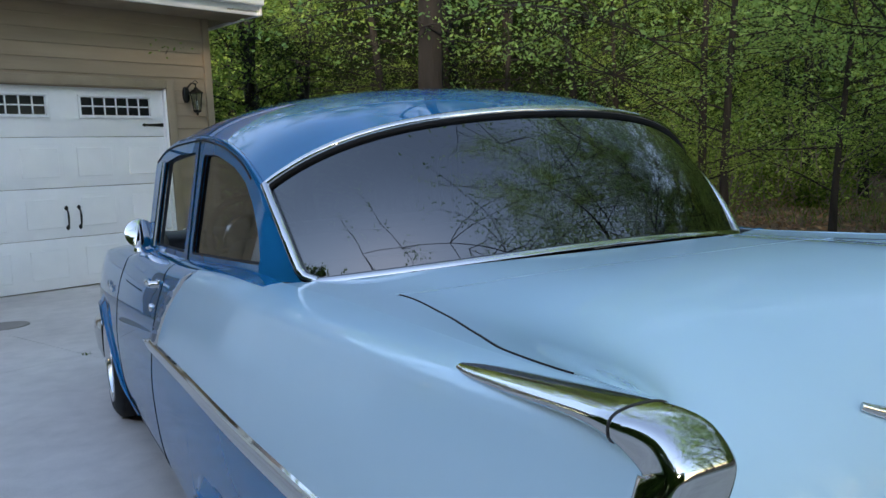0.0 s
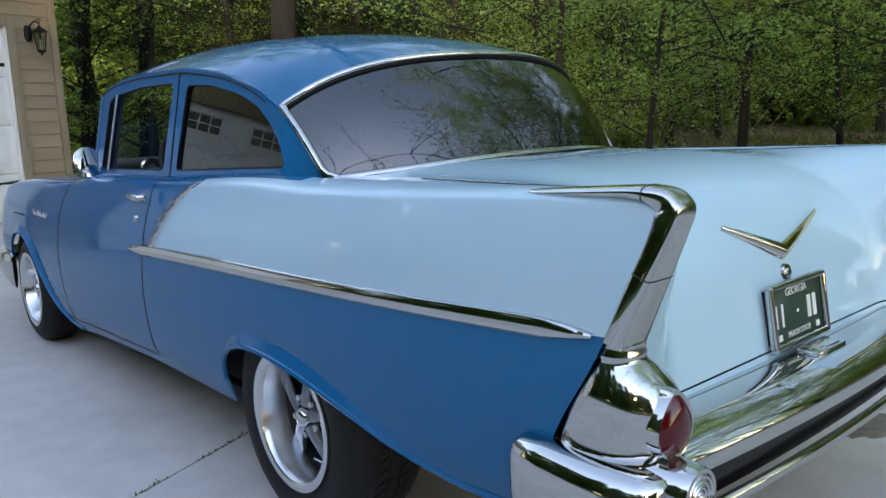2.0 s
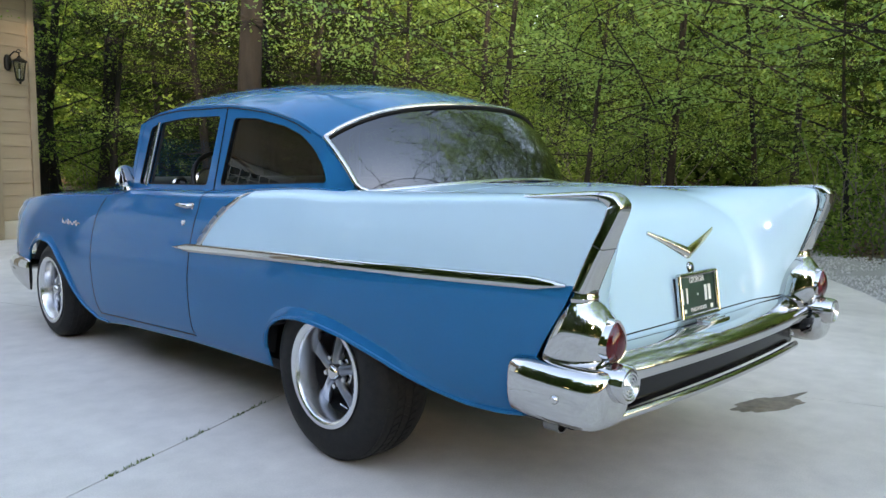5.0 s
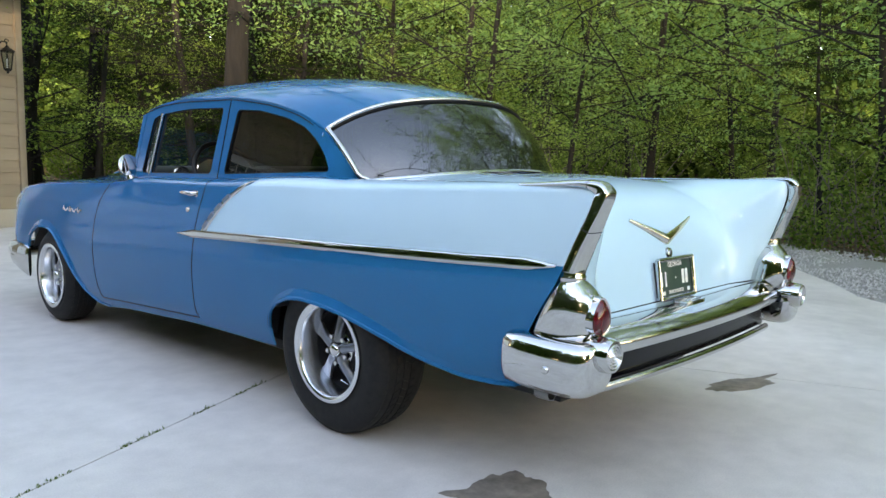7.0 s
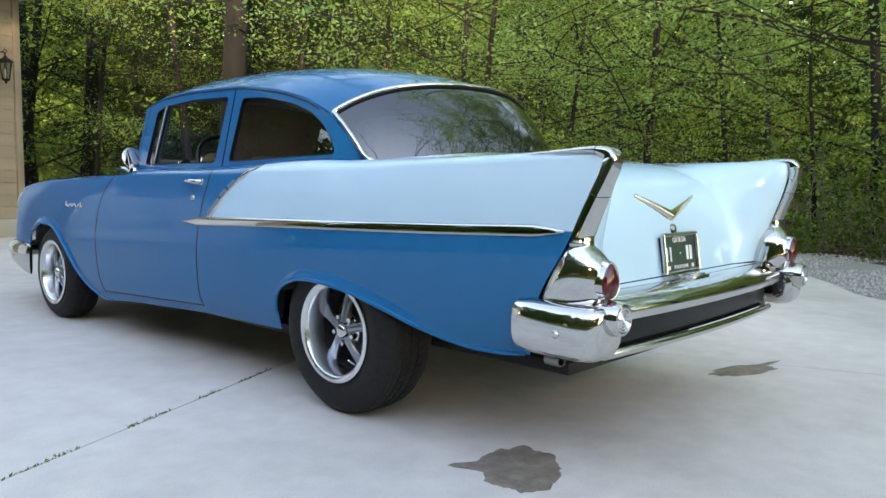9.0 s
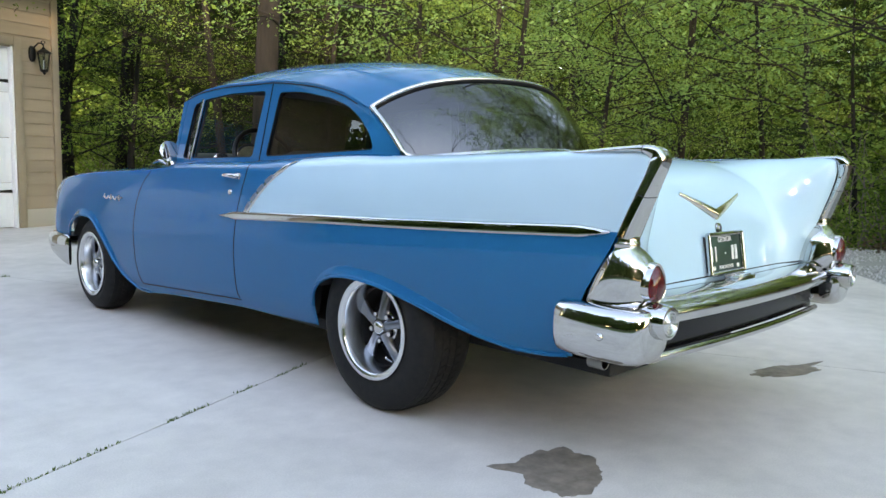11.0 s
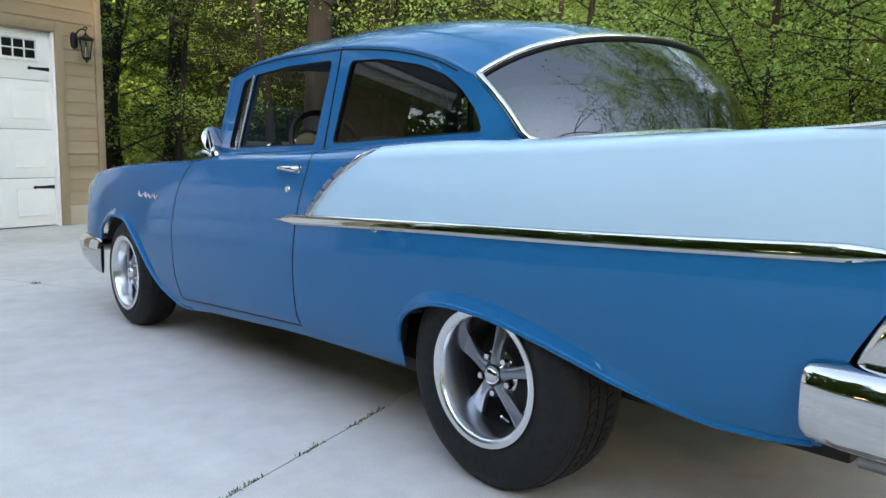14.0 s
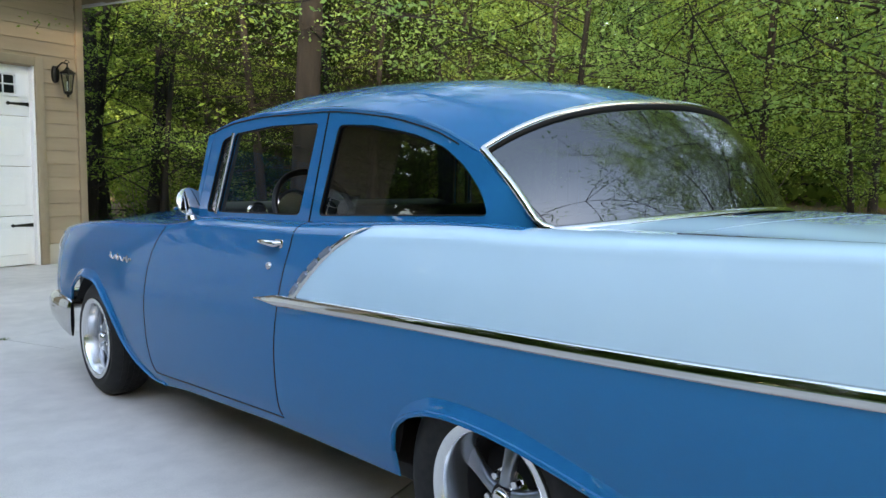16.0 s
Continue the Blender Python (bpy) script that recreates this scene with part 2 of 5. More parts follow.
ZI = smoothed([(3.795, 0.830), (3.73, 0.866), (3.6, 0.893), (3.4, 0.918), (3.0, 0.948), (2.2, 0.985), (1.9, 1.010), (1.0, 1.036), (0.15, 1.076), (0.0, 1.074), (-0.35, 1.082), (-0.95, 1.100), (-1.30, 1.110)])
BEAD = smoothed([(1.19, 0.753), (0.364, 0.789), (-0.366, 0.816), (-1.16, 0.850), (-1.3, 0.856)])
Y_END = smoothed([(0.40, -1.0), (0.613, -1.060), (0.81, -1.170), (1.05, -1.266), (1.08, -1.272), (1.12, -1.262)])
Y_REAR = smoothed([(0.2, 1.03), (0.33, 1.034), (0.345, 1.045), (0.37, 1.052), (0.46, 1.050), (0.565, 1.045), (0.67, 1.034), (0.77, 1.024), (0.85, 1.014), (0.92, 1.010), (1.0, 1.016), (1.06, 1.034)])
Y_FRONT = smoothed([(0.2, 2.10), (0.235, 2.145), (0.285, 2.195), (0.35, 2.222), (0.46, 2.234), (0.58, 2.234), (0.69, 2.224), (0.805, 2.20), (0.89, 2.165), (0.94, 2.125), (0.98, 2.08), (1.06, 2.02)])
Y_SWEEP = smoothed([(0.74, 0.965), (0.778, 0.94), (0.874, 0.853), (0.962, 0.754), (1.0, 0.68), (1.025, 0.60), (1.05, 0.585)])
ARCH_REAR = smoothed([(0.42, 0.300), (0.392, 0.315), (0.391, 0.39), (0.374, 0.452), (0.335, 0.496), (0.257, 0.535), (0.18, 0.555), (0.10, 0.561), (-0.004, 0.557), (-0.11, 0.545), (-0.227, 0.522), (-0.371, 0.486), (-0.501, 0.450), (-0.647, 0.418), (-0.776, 0.403), (-0.89, 0.406), (-1.0, 0.42)])
ARCH_FRONT = smoothed([(3.80, 0.49), (3.42, 0.455), (3.365, 0.462), (3.31, 0.535), (3.20, 0.598), (3.08, 0.628), (2.947, 0.625), (2.847, 0.598), (2.744, 0.530), (2.631, 0.434), (2.522, 0.341), (2.38, 0.258), (2.25, 0.214), (2.08, 0.212), (1.8, 0.230)])

SILL = smoothed([(0.9, 0.338), (2.25, 0.264)])


def side_x(y, z):
    t = (z - ZS(y)) / (ZT(y) - ZS(y))
    k = 1.0 if y > -0.2 else max(0.62, 1.0 + (y + 0.2) * 0.36)
    return W(y) - OFF(min(max(t, 0), 1)) * (k if t > 0.5 else 1)


def skin(y, z):
    return Vector((-side_x(y, z), y, z))


def shoulder(y, s):
    """From the top of the side (s = 0) over the shoulder to the inner line (s = 1)."""
    a = Vector((-side_x(y, ZT(y)), y, ZT(y)))
    c = Vector((-XI(y), y, ZI(y)))
    b = Vector((-side_x(y, ZT(y)) + 0.012, y, max(ZI(y) - 0.004, ZT(y) + 0.02)))
    return a * (1 - s) ** 2 + b * 2 * s * (1 - s) + c * s * s


def flip(v, side):
    return Vector((v[0] * -side, v[1], v[2]))


def panel(ya, yb, za, n, m, side, top=None):
    """A body panel: columns from ya(z) to yb(z), rows from za(y) to the side's top and, when top is given, over the shoulder to it."""
    vs = [i / m for i in range(m + 1)] + ([1 + top * (i + 1) / 8 for i in range(8)] if top else [])

    def f(u, v):
        ym = ya(0.8) + (yb(0.8) - ya(0.8)) * u
        lo = za[0](ym)
        hi = za[1](ym)
        z = lo + (hi - lo) * min(v, 1.0)
        y = ya(z) + (yb(z) - ya(z)) * u
        if v <= 1:
            z = za[0](y) + (za[1](y) - za[0](y)) * v
            return flip(skin(y, z), side)
        zz = shoulder(y, v - 1)[2]
        y = ya(zz) + (yb(zz) - ya(zz)) * u
        return flip(shoulder(y, v - 1), side)
    return sheet(span(0, 1, n), vs, f)


car = thing("car", "two-tone blue classic two-door sedan with tail fins, parked on concrete", "car")

for side in (-1, 1):
    gap = 0.0025
    # lower rear quarter, from the door to the bumper
    q = part("rear_quarter_panel", panel(lambda z: Y_REAR(z) - gap, Y_END, (lambda y: ARCH_REAR(y) if y < 0.392 else ZS(y), BEAD), 200, 14, side), BLUE, car, "deep blue lower rear quarter panel")
    solid(q, 0.003)
    q = part("quarter_front_panel", panel(lambda z: Y_REAR(z) - gap, Y_SWEEP, (BEAD, ZT), 24, 14, side, 1.0), BLUE, car)
    solid(q, 0.003)
    q = part("quarter_insert_panel", panel(Y_SWEEP, Y_END, (BEAD, ZT), 120, 18, side, 0.999), PALE, car, "pale blue upper rear quarter panel")
    solid(q, 0.003)
    # blue strip under the quarter glass, proud of the pale panel
    bm = sheet(span(0.985, -0.02, 60), span(0.62, 1.0, 6), lambda y, s: flip(shoulder(y, min(1, s + max(0, 0.2 * (0.55 - y)))) + Vector((-0.001, 0, 0.002)), side))
    solid(part("window_ledge", bm, BLUE, car), 0.002)
    # door skin
    d = part("door_skin", panel(lambda z: Y_REAR(z) + gap, lambda z: Y_FRONT(z) - gap, (SILL, ZT), 50, 30, side, 1.0), BLUE, car, "blue door panel with long body crease")
    solid(d, 0.003)
    r = part("rocker_panel", sheet(span(1.03, 2.20, 40), span(0, 1, 6), lambda y, v: flip(skin(y, ZS(y) + ((lambda q: SILL(q) - 0.004)(y) - ZS(y)) * v), side)), BLUE, car)
    solid(r, 0.003)
    fe = part("front_fender", panel(lambda z: Y_FRONT(z) + gap, lambda z: 3.792 - 0.10 * max(0, (0.66 - z)) / 0.25, (ARCH_FRONT, ZT), 150, 26, side, 1.0), BLUE, car, "blue front fender")
    solid(fe, 0.003)
    # dark seams round the door
    for yy in (Y_REAR, Y_FRONT):
        part("door_gap", tube([flip(skin(yy(z), z) + Vector((0.003, 0, 0)), side) for z in span(0.265 if yy is Y_FRONT else 0.34, ZT(yy(0.95)), 40)] + [flip(shoulder(yy(ZT(yy(0.95))), q / 8) + Vector((0.002, 0, -0.003)), side) for q in range(1, 9)], 0.0050, 6), GASKET_AND_GAP, car)
    part("door_gap", tube([flip(skin(y, SILL(y) - 0.002) + Vector((0.003, 0, 0)), side) for y in span(1.046, 2.185, 30)], 0.0050, 6), GASKET_AND_GAP, car)
    # rolled lips of the wheel openings
    for curve, a, b in ((ARCH_REAR, 0.391, -0.985), (ARCH_FRONT, 3.36, 2.13)):
        ys = span(a, b, 110)
        bm = tube([flip(skin(y, curve(y)) + Vector((-0.016 * min(1, 5 * abs(y - a), 1.15 * abs(y - b)), 0, 0.004)), side) for y in ys], 0.009, 8)
        part("wheel_arch_lip", bm, BLUE, car)
        # flared brow above the opening
        bm = sheet(ys, span(0, 1, 6), lambda y, v: flip(skin(y, curve(y) + 0.056 * v) + Vector((0.0028 - 0.028 * (1 - v) ** 1.3 * min(1, 5 * abs(y - a), 1.15 * abs(y - b)), 0, 0)), side))
        solid(part("wheel_arch_brow", bm, BLUE, car), 0.003)
    # dark linings behind the seams and in the wheel houses
    bm = sheet(span(-0.95, 3.62, 60), span(0, 1, 8), lambda y, v: flip(Vector((-(side_x(y, ZT(y)) - 0.075), y, max(ZS(y) + 0.03, 0.66 if (-0.5 < y < 0.45 or 2.4 < y < 3.4) else 0) * (1 - v) + (ZT(y) - 0.01) * v)), side))
    part("inner_panel", bm, DARK, car)
    for yc, r in ((-0.02, 0.46), (2.95, 0.43)):
        bm = sheet(span(0.56, math.pi - 0.56, 24), span(0, 1, 2), lambda a, v: flip(Vector((-0.5 - 0.36 * v, yc + r * math.cos(a), 0.24 + r * math.sin(a))), side))
        part("wheel_house", bm, DARK, car)
        bm = sheet(span(0.56, math.pi - 0.56, 24), span(0, 1, 2), lambda a, v: flip(Vector((-0.5, yc + v * r * math.cos(a), 0.24 + v * r * math.sin(a))), side))
        part("wheel_house_wall", bm, DARK, car)

# ---- hood, cowl and nose ----
solid(part("hood", sheet(span(2.12, 3.79, 40), span(-1, 1, 40), lambda y, v: (XI(y) * 0.99 * v, y, ZI(y) + 0.035 * (1 - v * v) + 0.008 * math.exp(-((abs(v) - 0.55) / 0.12) ** 2))), BLUE, car, "blue hood with two raised windsplit humps"), 0.003)
solid(part("cowl", sheet(span(1.88, 2.115, 10), span(-1, 1, 30), lambda y, v: (XI(y) * v, y + 0.12 * (1 - v * v) * (2.115 - y) / 0.235, ZI(y) + 0.035 * (1 - v * v))), BLUE, car), 0.003)
part("grille", box(1.5, 0.05, 0.32, 0.02, (0, 3.60, 0.60)), GREYMETAL, car)
for side in (-1, 1):
    bm = lathe([(0.115, 0.0), (0.118, 0.03), (0.108, 0.055), (0.095, 0.05)], 32, "Y")
    bmesh.ops.translate(bm, vec=(side * 0.70, 3.715, 0.735), verts=bm.verts)
    part("headlight_bezel", bm, CHROME, car)
    bm = lathe([(0.098, 0.0), (0.085, 0.02), (0.05, 0.04), (0.0, 0.048)], 32, "Y")
    bmesh.ops.translate(bm, vec=(side * 0.70, 3.735, 0.735), verts=bm.verts)
    part("headlight_lens", bm, GLASS, car)
    solid(part("nose_panel", sheet(span(0, 1, 8), span(0, 1, 8), lambda u, v: (side * (0.54 + 0.25 * u), 3.725, 0.58 + 0.25 * v)), BLUE, car), 0.004)

# ---- trunk and rear deck ----
C_LINE = [(-0.27, 1.106), (-0.5, 1.106), (-0.72, 1.090), (-0.87, 1.060), (-0.96, 1.018), (-1.02, 0.966), (-1.058, 0.912), (-1.082, 0.855), (-1.098, 0.79), (-1.116, 0.70), (-1.128, 0.62), (-1.134, 0.54)]
E_LINE = [(0.0, 1.073), (-0.35, 1.081), (-0.65, 1.091), (-0.90, 1.099), (-1.08, 1.104), (-1.19, 1.107), (-1.255, 1.098), (-1.262, 1.04), (-1.245, 0.96), (-1.205, 0.84), (-1.165, 0.72), (-1.145, 0.54)]
S12 = [i / 11 for i in range(12)]
CY, CZ = smoothed([(s, p[0]) for s, p in zip(S12, C_LINE)]), smoothed([(s, p[1]) for s, p in zip(S12, C_LINE)])
EY, EZ = smoothed([(s, p[0]) for s, p in zip(S12, E_LINE)]), smoothed([(s, p[1]) for s, p in zip(S12, E_LINE)])


def softened(f, h):
    """The same curve with its small kinks averaged out."""
    return lambda x: sum(w * f(x + k * h) for k, w in ((-2, 0.1), (-1, 0.22), (0, 0.36), (1, 0.22), (2, 0.1)))


CY, CZ, EY, EZ = softened(CY, 0.022), softened(CZ, 0.022), softened(EY, 0.016), softened(EZ, 0.016)
DECK_X = smoothed([(0, 0.742), (0.09, 0.735), (0.18, 0.75), (0.36, 0.766), (0.6, 0.766), (0.8, 0.765), (1, 0.76)])


def deck(s, v, sink=0.0):
    a = 0.35 + 0.33 * min(max((s - 0.08) / 0.36, 0), 1)
    t = min(max((abs(v) - a) / (1 - a), 0), 1)
    w = t * t * (3 - 2 * t)
    y, z = CY(s) + (EY(s) - CY(s)) * w, CZ(s) + (EZ(s) - CZ(s)) * w
    low = max(0, 1 - ((s - 0.42) / 0.40) ** 2)
    z -= (0.004 * low + 0.008 * (1 - s)) * math.exp(-((abs(v) - 0.78) / 0.17) ** 2)
    return Vector((DECK_X(s) * v, y + sink, z - sink))


LID_A, LID_Z = 0.088, 0.641
LID_W = smoothed([(0.0, 0.846), (0.09, 0.846), (0.17, 0.885), (0.24, 0.94), (0.30, 0.978), (0.36, 0.984), (0.5, 0.984), (1.0, 0.984)])


@functools.lru_cache(None)
def lid_end(v):
    """Where the rear face comes down to the lid's lower edge."""
    lo, hi = 0.4, 1.0
    for _ in range(24):
        m = (lo + hi) / 2
        lo, hi = (m, hi) if deck(m, v)[2] > LID_Z else (lo, m)
    return lo


def lid_face(k, v):
    s = LID_A + 0.002 + (lid_end(round(v * 0.984, 4)) - LID_A - 0.004) * k
    return deck(s, v * LID_W(s))


solid(part("rear_deck_panel", sheet(span(0, LID_A - 0.001, 8), span(-1, 1, 60), deck), PALE, car, "pale blue panel below the rear window"), 0.002)
lid = part("trunk_lid", sheet(span(0, 1, 80), span(-1, 1, 70), lid_face), PALE, car, "pale blue curved trunk lid")
solid(lid, 0.002)
for side in (-1, 1):
    solid(part("rear_deck_side", sheet(span(LID_A - 0.001, 1, 70), span(0, 1, 8), lambda s, k: deck(s, side * (LID_W(s) + 0.004 + (0.996 - LID_W(s)) * k))), PALE, car), 0.002)
solid(part("rear_valance", sheet(span(0, 1, 6), span(-0.98, 0.98, 40), lambda k, v: deck(lid_end(round(v, 4)) + 0.003 + (0.997 - lid_end(round(v, 4))) * k, v)), PALE, car), 0.002)
for side in (-1, 1):
    part("lid_gap", tube([deck(q, side * (LID_W(q) + 0.002), 0.001) for q in span(LID_A + 0.004, 0.37, 60)], 0.0028, 6), GASKET_AND_GAP, car)
part("trunk_gutter", sheet(span(0.02, 1, 60), span(-0.985, 0.985, 60), lambda k, v: deck(0.04 + (lid_end(round(v, 4)) - 0.025) * k, v, 0.006)), GASKET_AND_GAP, car)

# ---- roof ----
RL = [(1.95, 1.383, 0.655), (1.70, 1.431, 0.665), (1.40, 1.447, 0.670), (1.07, 1.447, 0.673), (0.71, 1.418, 0.680), (0.42, 1.360, 0.690), (0.215, 1.280, 0.696)]
RC = [(2.02, 1.470), (1.75, 1.532), (1.42, 1.568), (1.07, 1.576), (0.65, 1.562), (0.28, 1.515), (0.0, 1.440)]
S7 = [i / 6 for i in range(7)]
RLY, RLZ, RLX = (smoothed([(s, p[i]) for s, p in zip(S7, RL)]) for i in range(3))
RCY, RCZ = (smoothed([(s, p[i]) for s, p in zip(S7, RC)]) for i in range(2))


def roof(s, v, lift=0.0):
    t = abs(v)
    return Vector((RLX(s) * v, RCY(s) + (RLY(s) - RCY(s)) * t ** 2.2, RCZ(s) + (RLZ(s) - RCZ(s)) * (0.45 * t ** 2 + 0.55 * t ** 5) + lift))


VS = [math.sin(a) for a in span(-math.pi / 2, math.pi / 2, 56)]
solid(part("roof", sheet(span(0, 1, 60), VS, roof), BLUE, car, "glossy blue domed roof"), 0.004)
part("headliner", sheet(span(0.02, 0.98, 30), [v * 0.98 for v in VS], lambda s, v: roof(s, v, -0.03)), HEADLINER, car)


# ---- cabin sides ----
LINING = mat("dark_lining", (0.035, 0.037, 0.042), 0.7)
def cabin(y, z):
    return Vector((-(0.754 - (z - 1.04) * 0.168 - max(0, 0.15 - y) * 0.5), y, z))


BELT = smoothed([(1.99, 1.008), (1.9, 1.010), (1.0, 1.036), (0.15, 1.076), (0.0, 1.070), (-0.1, 1.062)])
RAIL = smoothed([(p[0], p[1] - 0.004) for p in RL])


def rounded(pts, r, n=6):
    out, k = [], len(pts)
    for i in range(k):
        p, a, b = Vector(pts[i]), Vector(pts[i - 1]), Vector(pts[(i + 1) % k])
        ra = min(r, (a - p).length * 0.45, (b - p).length * 0.45)
        p1, p2 = p + (a - p).normalized() * ra, p + (b - p).normalized() * ra
        for j in range(n + 1):
            t = j / n
            q = p1 * (1 - t) ** 2 + p * 2 * t * (1 - t) + p2 * t * t
            out.append((q.x, q.y))
    return out


B_TOP = 1.003
VENT = rounded([(1.862, 1.034), (1.800, 1.345), (1.708, 1.367), (1.766, 1.034)], 0.03)
DOORGLASS = rounded([(1.752, 1.036), (1.690, 1.370), (1.4, 1.392), (1.062, 1.392), (1.110, 1.052)], 0.025)
QGLASS = rounded([(0.985, 1.056), (0.932, 1.380), (0.73, 1.372), (0.50, 1.334), (0.36, 1.292), (0.262, 1.235), (0.185, 1.165), (0.142, 1.096)], 0.03)
DOORFRAME = [(y, BELT(y) - 0.012) for y in span(1.040, 1.945, 20)] + [(1.90, 1.30), (1.885, 1.372)] + [(y, RAIL(y) - 0.004) for y in span(1.86, 1.006, 20)]
QFRAME = [(y, BELT(y) - 0.012) for y in span(1.033, 0.012, 30)] + [(0.035, 1.10), (0.10, 1.175), (0.165, 1.235), (0.21, 1.272)] + [(y, RAIL(y) - 0.004) for y in span(0.24, 0.998, 20)]
APOST = [(1.948, 1.0), (1.998, 1.0), (1.962, 1.15), (1.938, 1.365), (1.89, 1.376), (1.905, 1.30)]


def ring_points(loop, f, off=0.0):
    return [f(a, b) + Vector((off, 0, 0)) for a, b in loop]


for side in (-1, 1):
    put = lambda y, z: flip(cabin(y, z), side)
    fr = part("door_window_frame", plate(DOORFRAME, [VENT, DOORGLASS], put, 0.05), BLUE, car)
    solid(fr, 0.014)
    fr = part("quarter_window_frame", plate(QFRAME, [QGLASS], put, 0.05), BLUE, car)
    solid(fr, 0.014)
    solid(part("windshield_post", plate(APOST, [], put, 0.05), BLUE, car), 0.014)
    inner = lambda y, z: flip(cabin(y, z) + Vector((0.018, 0, 0)), side)
    for loop, holes in ((DOORFRAME, [VENT, DOORGLASS]), (QFRAME, [QGLASS]), (APOST, [])):
        solid(part("inner_trim", plate(loop, holes, inner, 0.05), LINING, car, "dark grey inner trim"), 0.012)
    inset = 0.012
    for nm, loop in (("vent_glass", VENT), ("quarter_glass", QGLASS)):
        g = part(nm, plate(loop, [], lambda y, z: flip(cabin(y, z) + Vector((inset, 0, 0)), side), 0.08), SIDEGLASS if nm == "quarter_glass" else CLEAR, car, "tinted side glass")
        g.visible_shadow = False
    if side > 0:
        g = part("door_glass", plate(DOORGLASS, [], lambda y, z: flip(cabin(y, z) + Vector((inset, 0, 0)), side), 0.08), CLEAR, car)
        g.visible_shadow = False
    for nm, loop in (("vent_gasket", VENT), ("door_gasket", DOORGLASS), ("quarter_gasket", QGLASS)):
        part(nm, tube([flip(cabin(a, b) + Vector((0.006, 0, 0)), side) for a, b in loop], 0.0055, 6, closed=True), GASKET_AND_GAP, car)
    # bright post between vent and door glass, and bright edge of the door opening
    part("vent_post", tube([flip(cabin(1.759, 1.030) + Vector((-0.004, 0, 0)), side), flip(cabin(1.699, 1.372) + Vector((-0.004, 0, 0)), side)], 0.008, 8), SATIN, car, "bright vent window post")
    part("drip_rail", tube([flip(roof(s, -1) + Vector((-0.006, 0, -0.004)), side) for s in span(0.0, 1.0, 60)], 0.0075, 8), BLUE, car)
    # dark tube put in for the shade in the groove below the drip rail
    part("door_top_gap", tube([flip(cabin(y, RAIL(y) - 0.013) + Vector((-0.001, 0, 0)), side) for y in span(1.90, 0.30, 60)], 0.003, 6), GASKET_AND_GAP, car)
    part("door_seam", tube([flip(cabin(1.0365 - 0.034 * k, 1.03 + 0.395 * k) + Vector((-0.0005, 0, 0)), side) for k in span(0, 1, 6)], 0.003, 6), GASKET_AND_GAP, car)


# ---- rear window and windshield ----
def rear_glass(v, w):
    a = roof(1, v)
    b = Vector((0.682 * v, -0.262 + 0.262 * abs(v) ** 2.4, 1.110 - 0.050 * v * v))
    p = a.lerp(b, w)
    k = math.sin(math.pi * w)
    p += Vector((v * 0.012, -0.024, 0.016)) * k * (1 - 0.5 * v * v)
    return p


rg = part("rear_glass", sheet(VS, span(0, 1, 24), rear_glass), GLASS, car, "dark curved wraparound rear window")
rg.visible_shadow = False
out = lambda v, w, d: rear_glass(v, w) + Vector((v * 0.8, -0.5, 0.5)).normalized() * d
part("rear_window_top_trim", tube([out(v, 0.0, 0.004) for v in VS], 0.0115, 10), CHROME, car, "bright chrome moulding round the rear window")
part("rear_window_gasket", tube([out(v, 0.035, 0.001) for v in VS], 0.009, 8), GASKET_AND_GAP, car)
for side in (-1, 1):
    pts = [out(side * 1.0, w, 0.006) for w in span(0, 0.88, 14)]
    part("rear_window_side_trim", tube(pts + [out(side * 0.992, 0.95, 0.006), out(side * 0.965, 0.995, 0.005)], 0.0125, 10), CHROME, car)
part("rear_window_bottom_trim", tube([out(v, 1.0, 0.004) for v in VS if abs(v) < 0.985], 0.016, 10, squash=((0, 0, 1), 0.7)), CHROME, car)


def windshield(v, w):
    a = roof(0, v)
    b = Vector((0.70 * v, 2.34 - 0.32 * abs(v) ** 3, 1.03 - 0.02 * v * v))
    return a.lerp(b, w) + Vector((0, 0.03, 0.01)) * math.sin(math.pi * w)


ws = part("windshield", sheet(VS, span(0, 1, 16), windshield), CLEAR, car, "curved windshield")
ws.visible_shadow = False
part("windshield_trim", tube([windshield(v, 0) for v in VS], 0.011, 8), CHROME, car)
part("windshield_lower_trim", tube([windshield(v, 1) for v in VS], 0.011, 8), CHROME, car)

AX, AY, AZ = (1, 0, 0), (0, 1, 0), (0, 0, 1)


def loft(rows, n=24, power=2.6, caps=True):
    """Stacked super-ellipses: rows of (centre, half along a, half along b, a, b)."""
    bm = bmesh.new()
    rings = []
    for c, ha, hb, a, b in rows:
        ring = []
        for k in range(n):
            t = 2 * math.pi * k / n
            ca, sa = math.cos(t), math.sin(t)
            ring.append(bm.verts.new(Vector(c) + Vector(a) * ha * math.copysign(abs(ca) ** (2 / power), ca) + Vector(b) * hb * math.copysign(abs(sa) ** (2 / power), sa)))
        rings.append(ring)
    for p, q in zip(rings[:-1], rings[1:]):
        for k in range(n):
            bm.faces.new((p[k], p[(k + 1) % n], q[(k + 1) % n], q[k]))
    if caps:
        bm.faces.new(rings[0])
        bm.faces.new(rings[-1])
    return bm


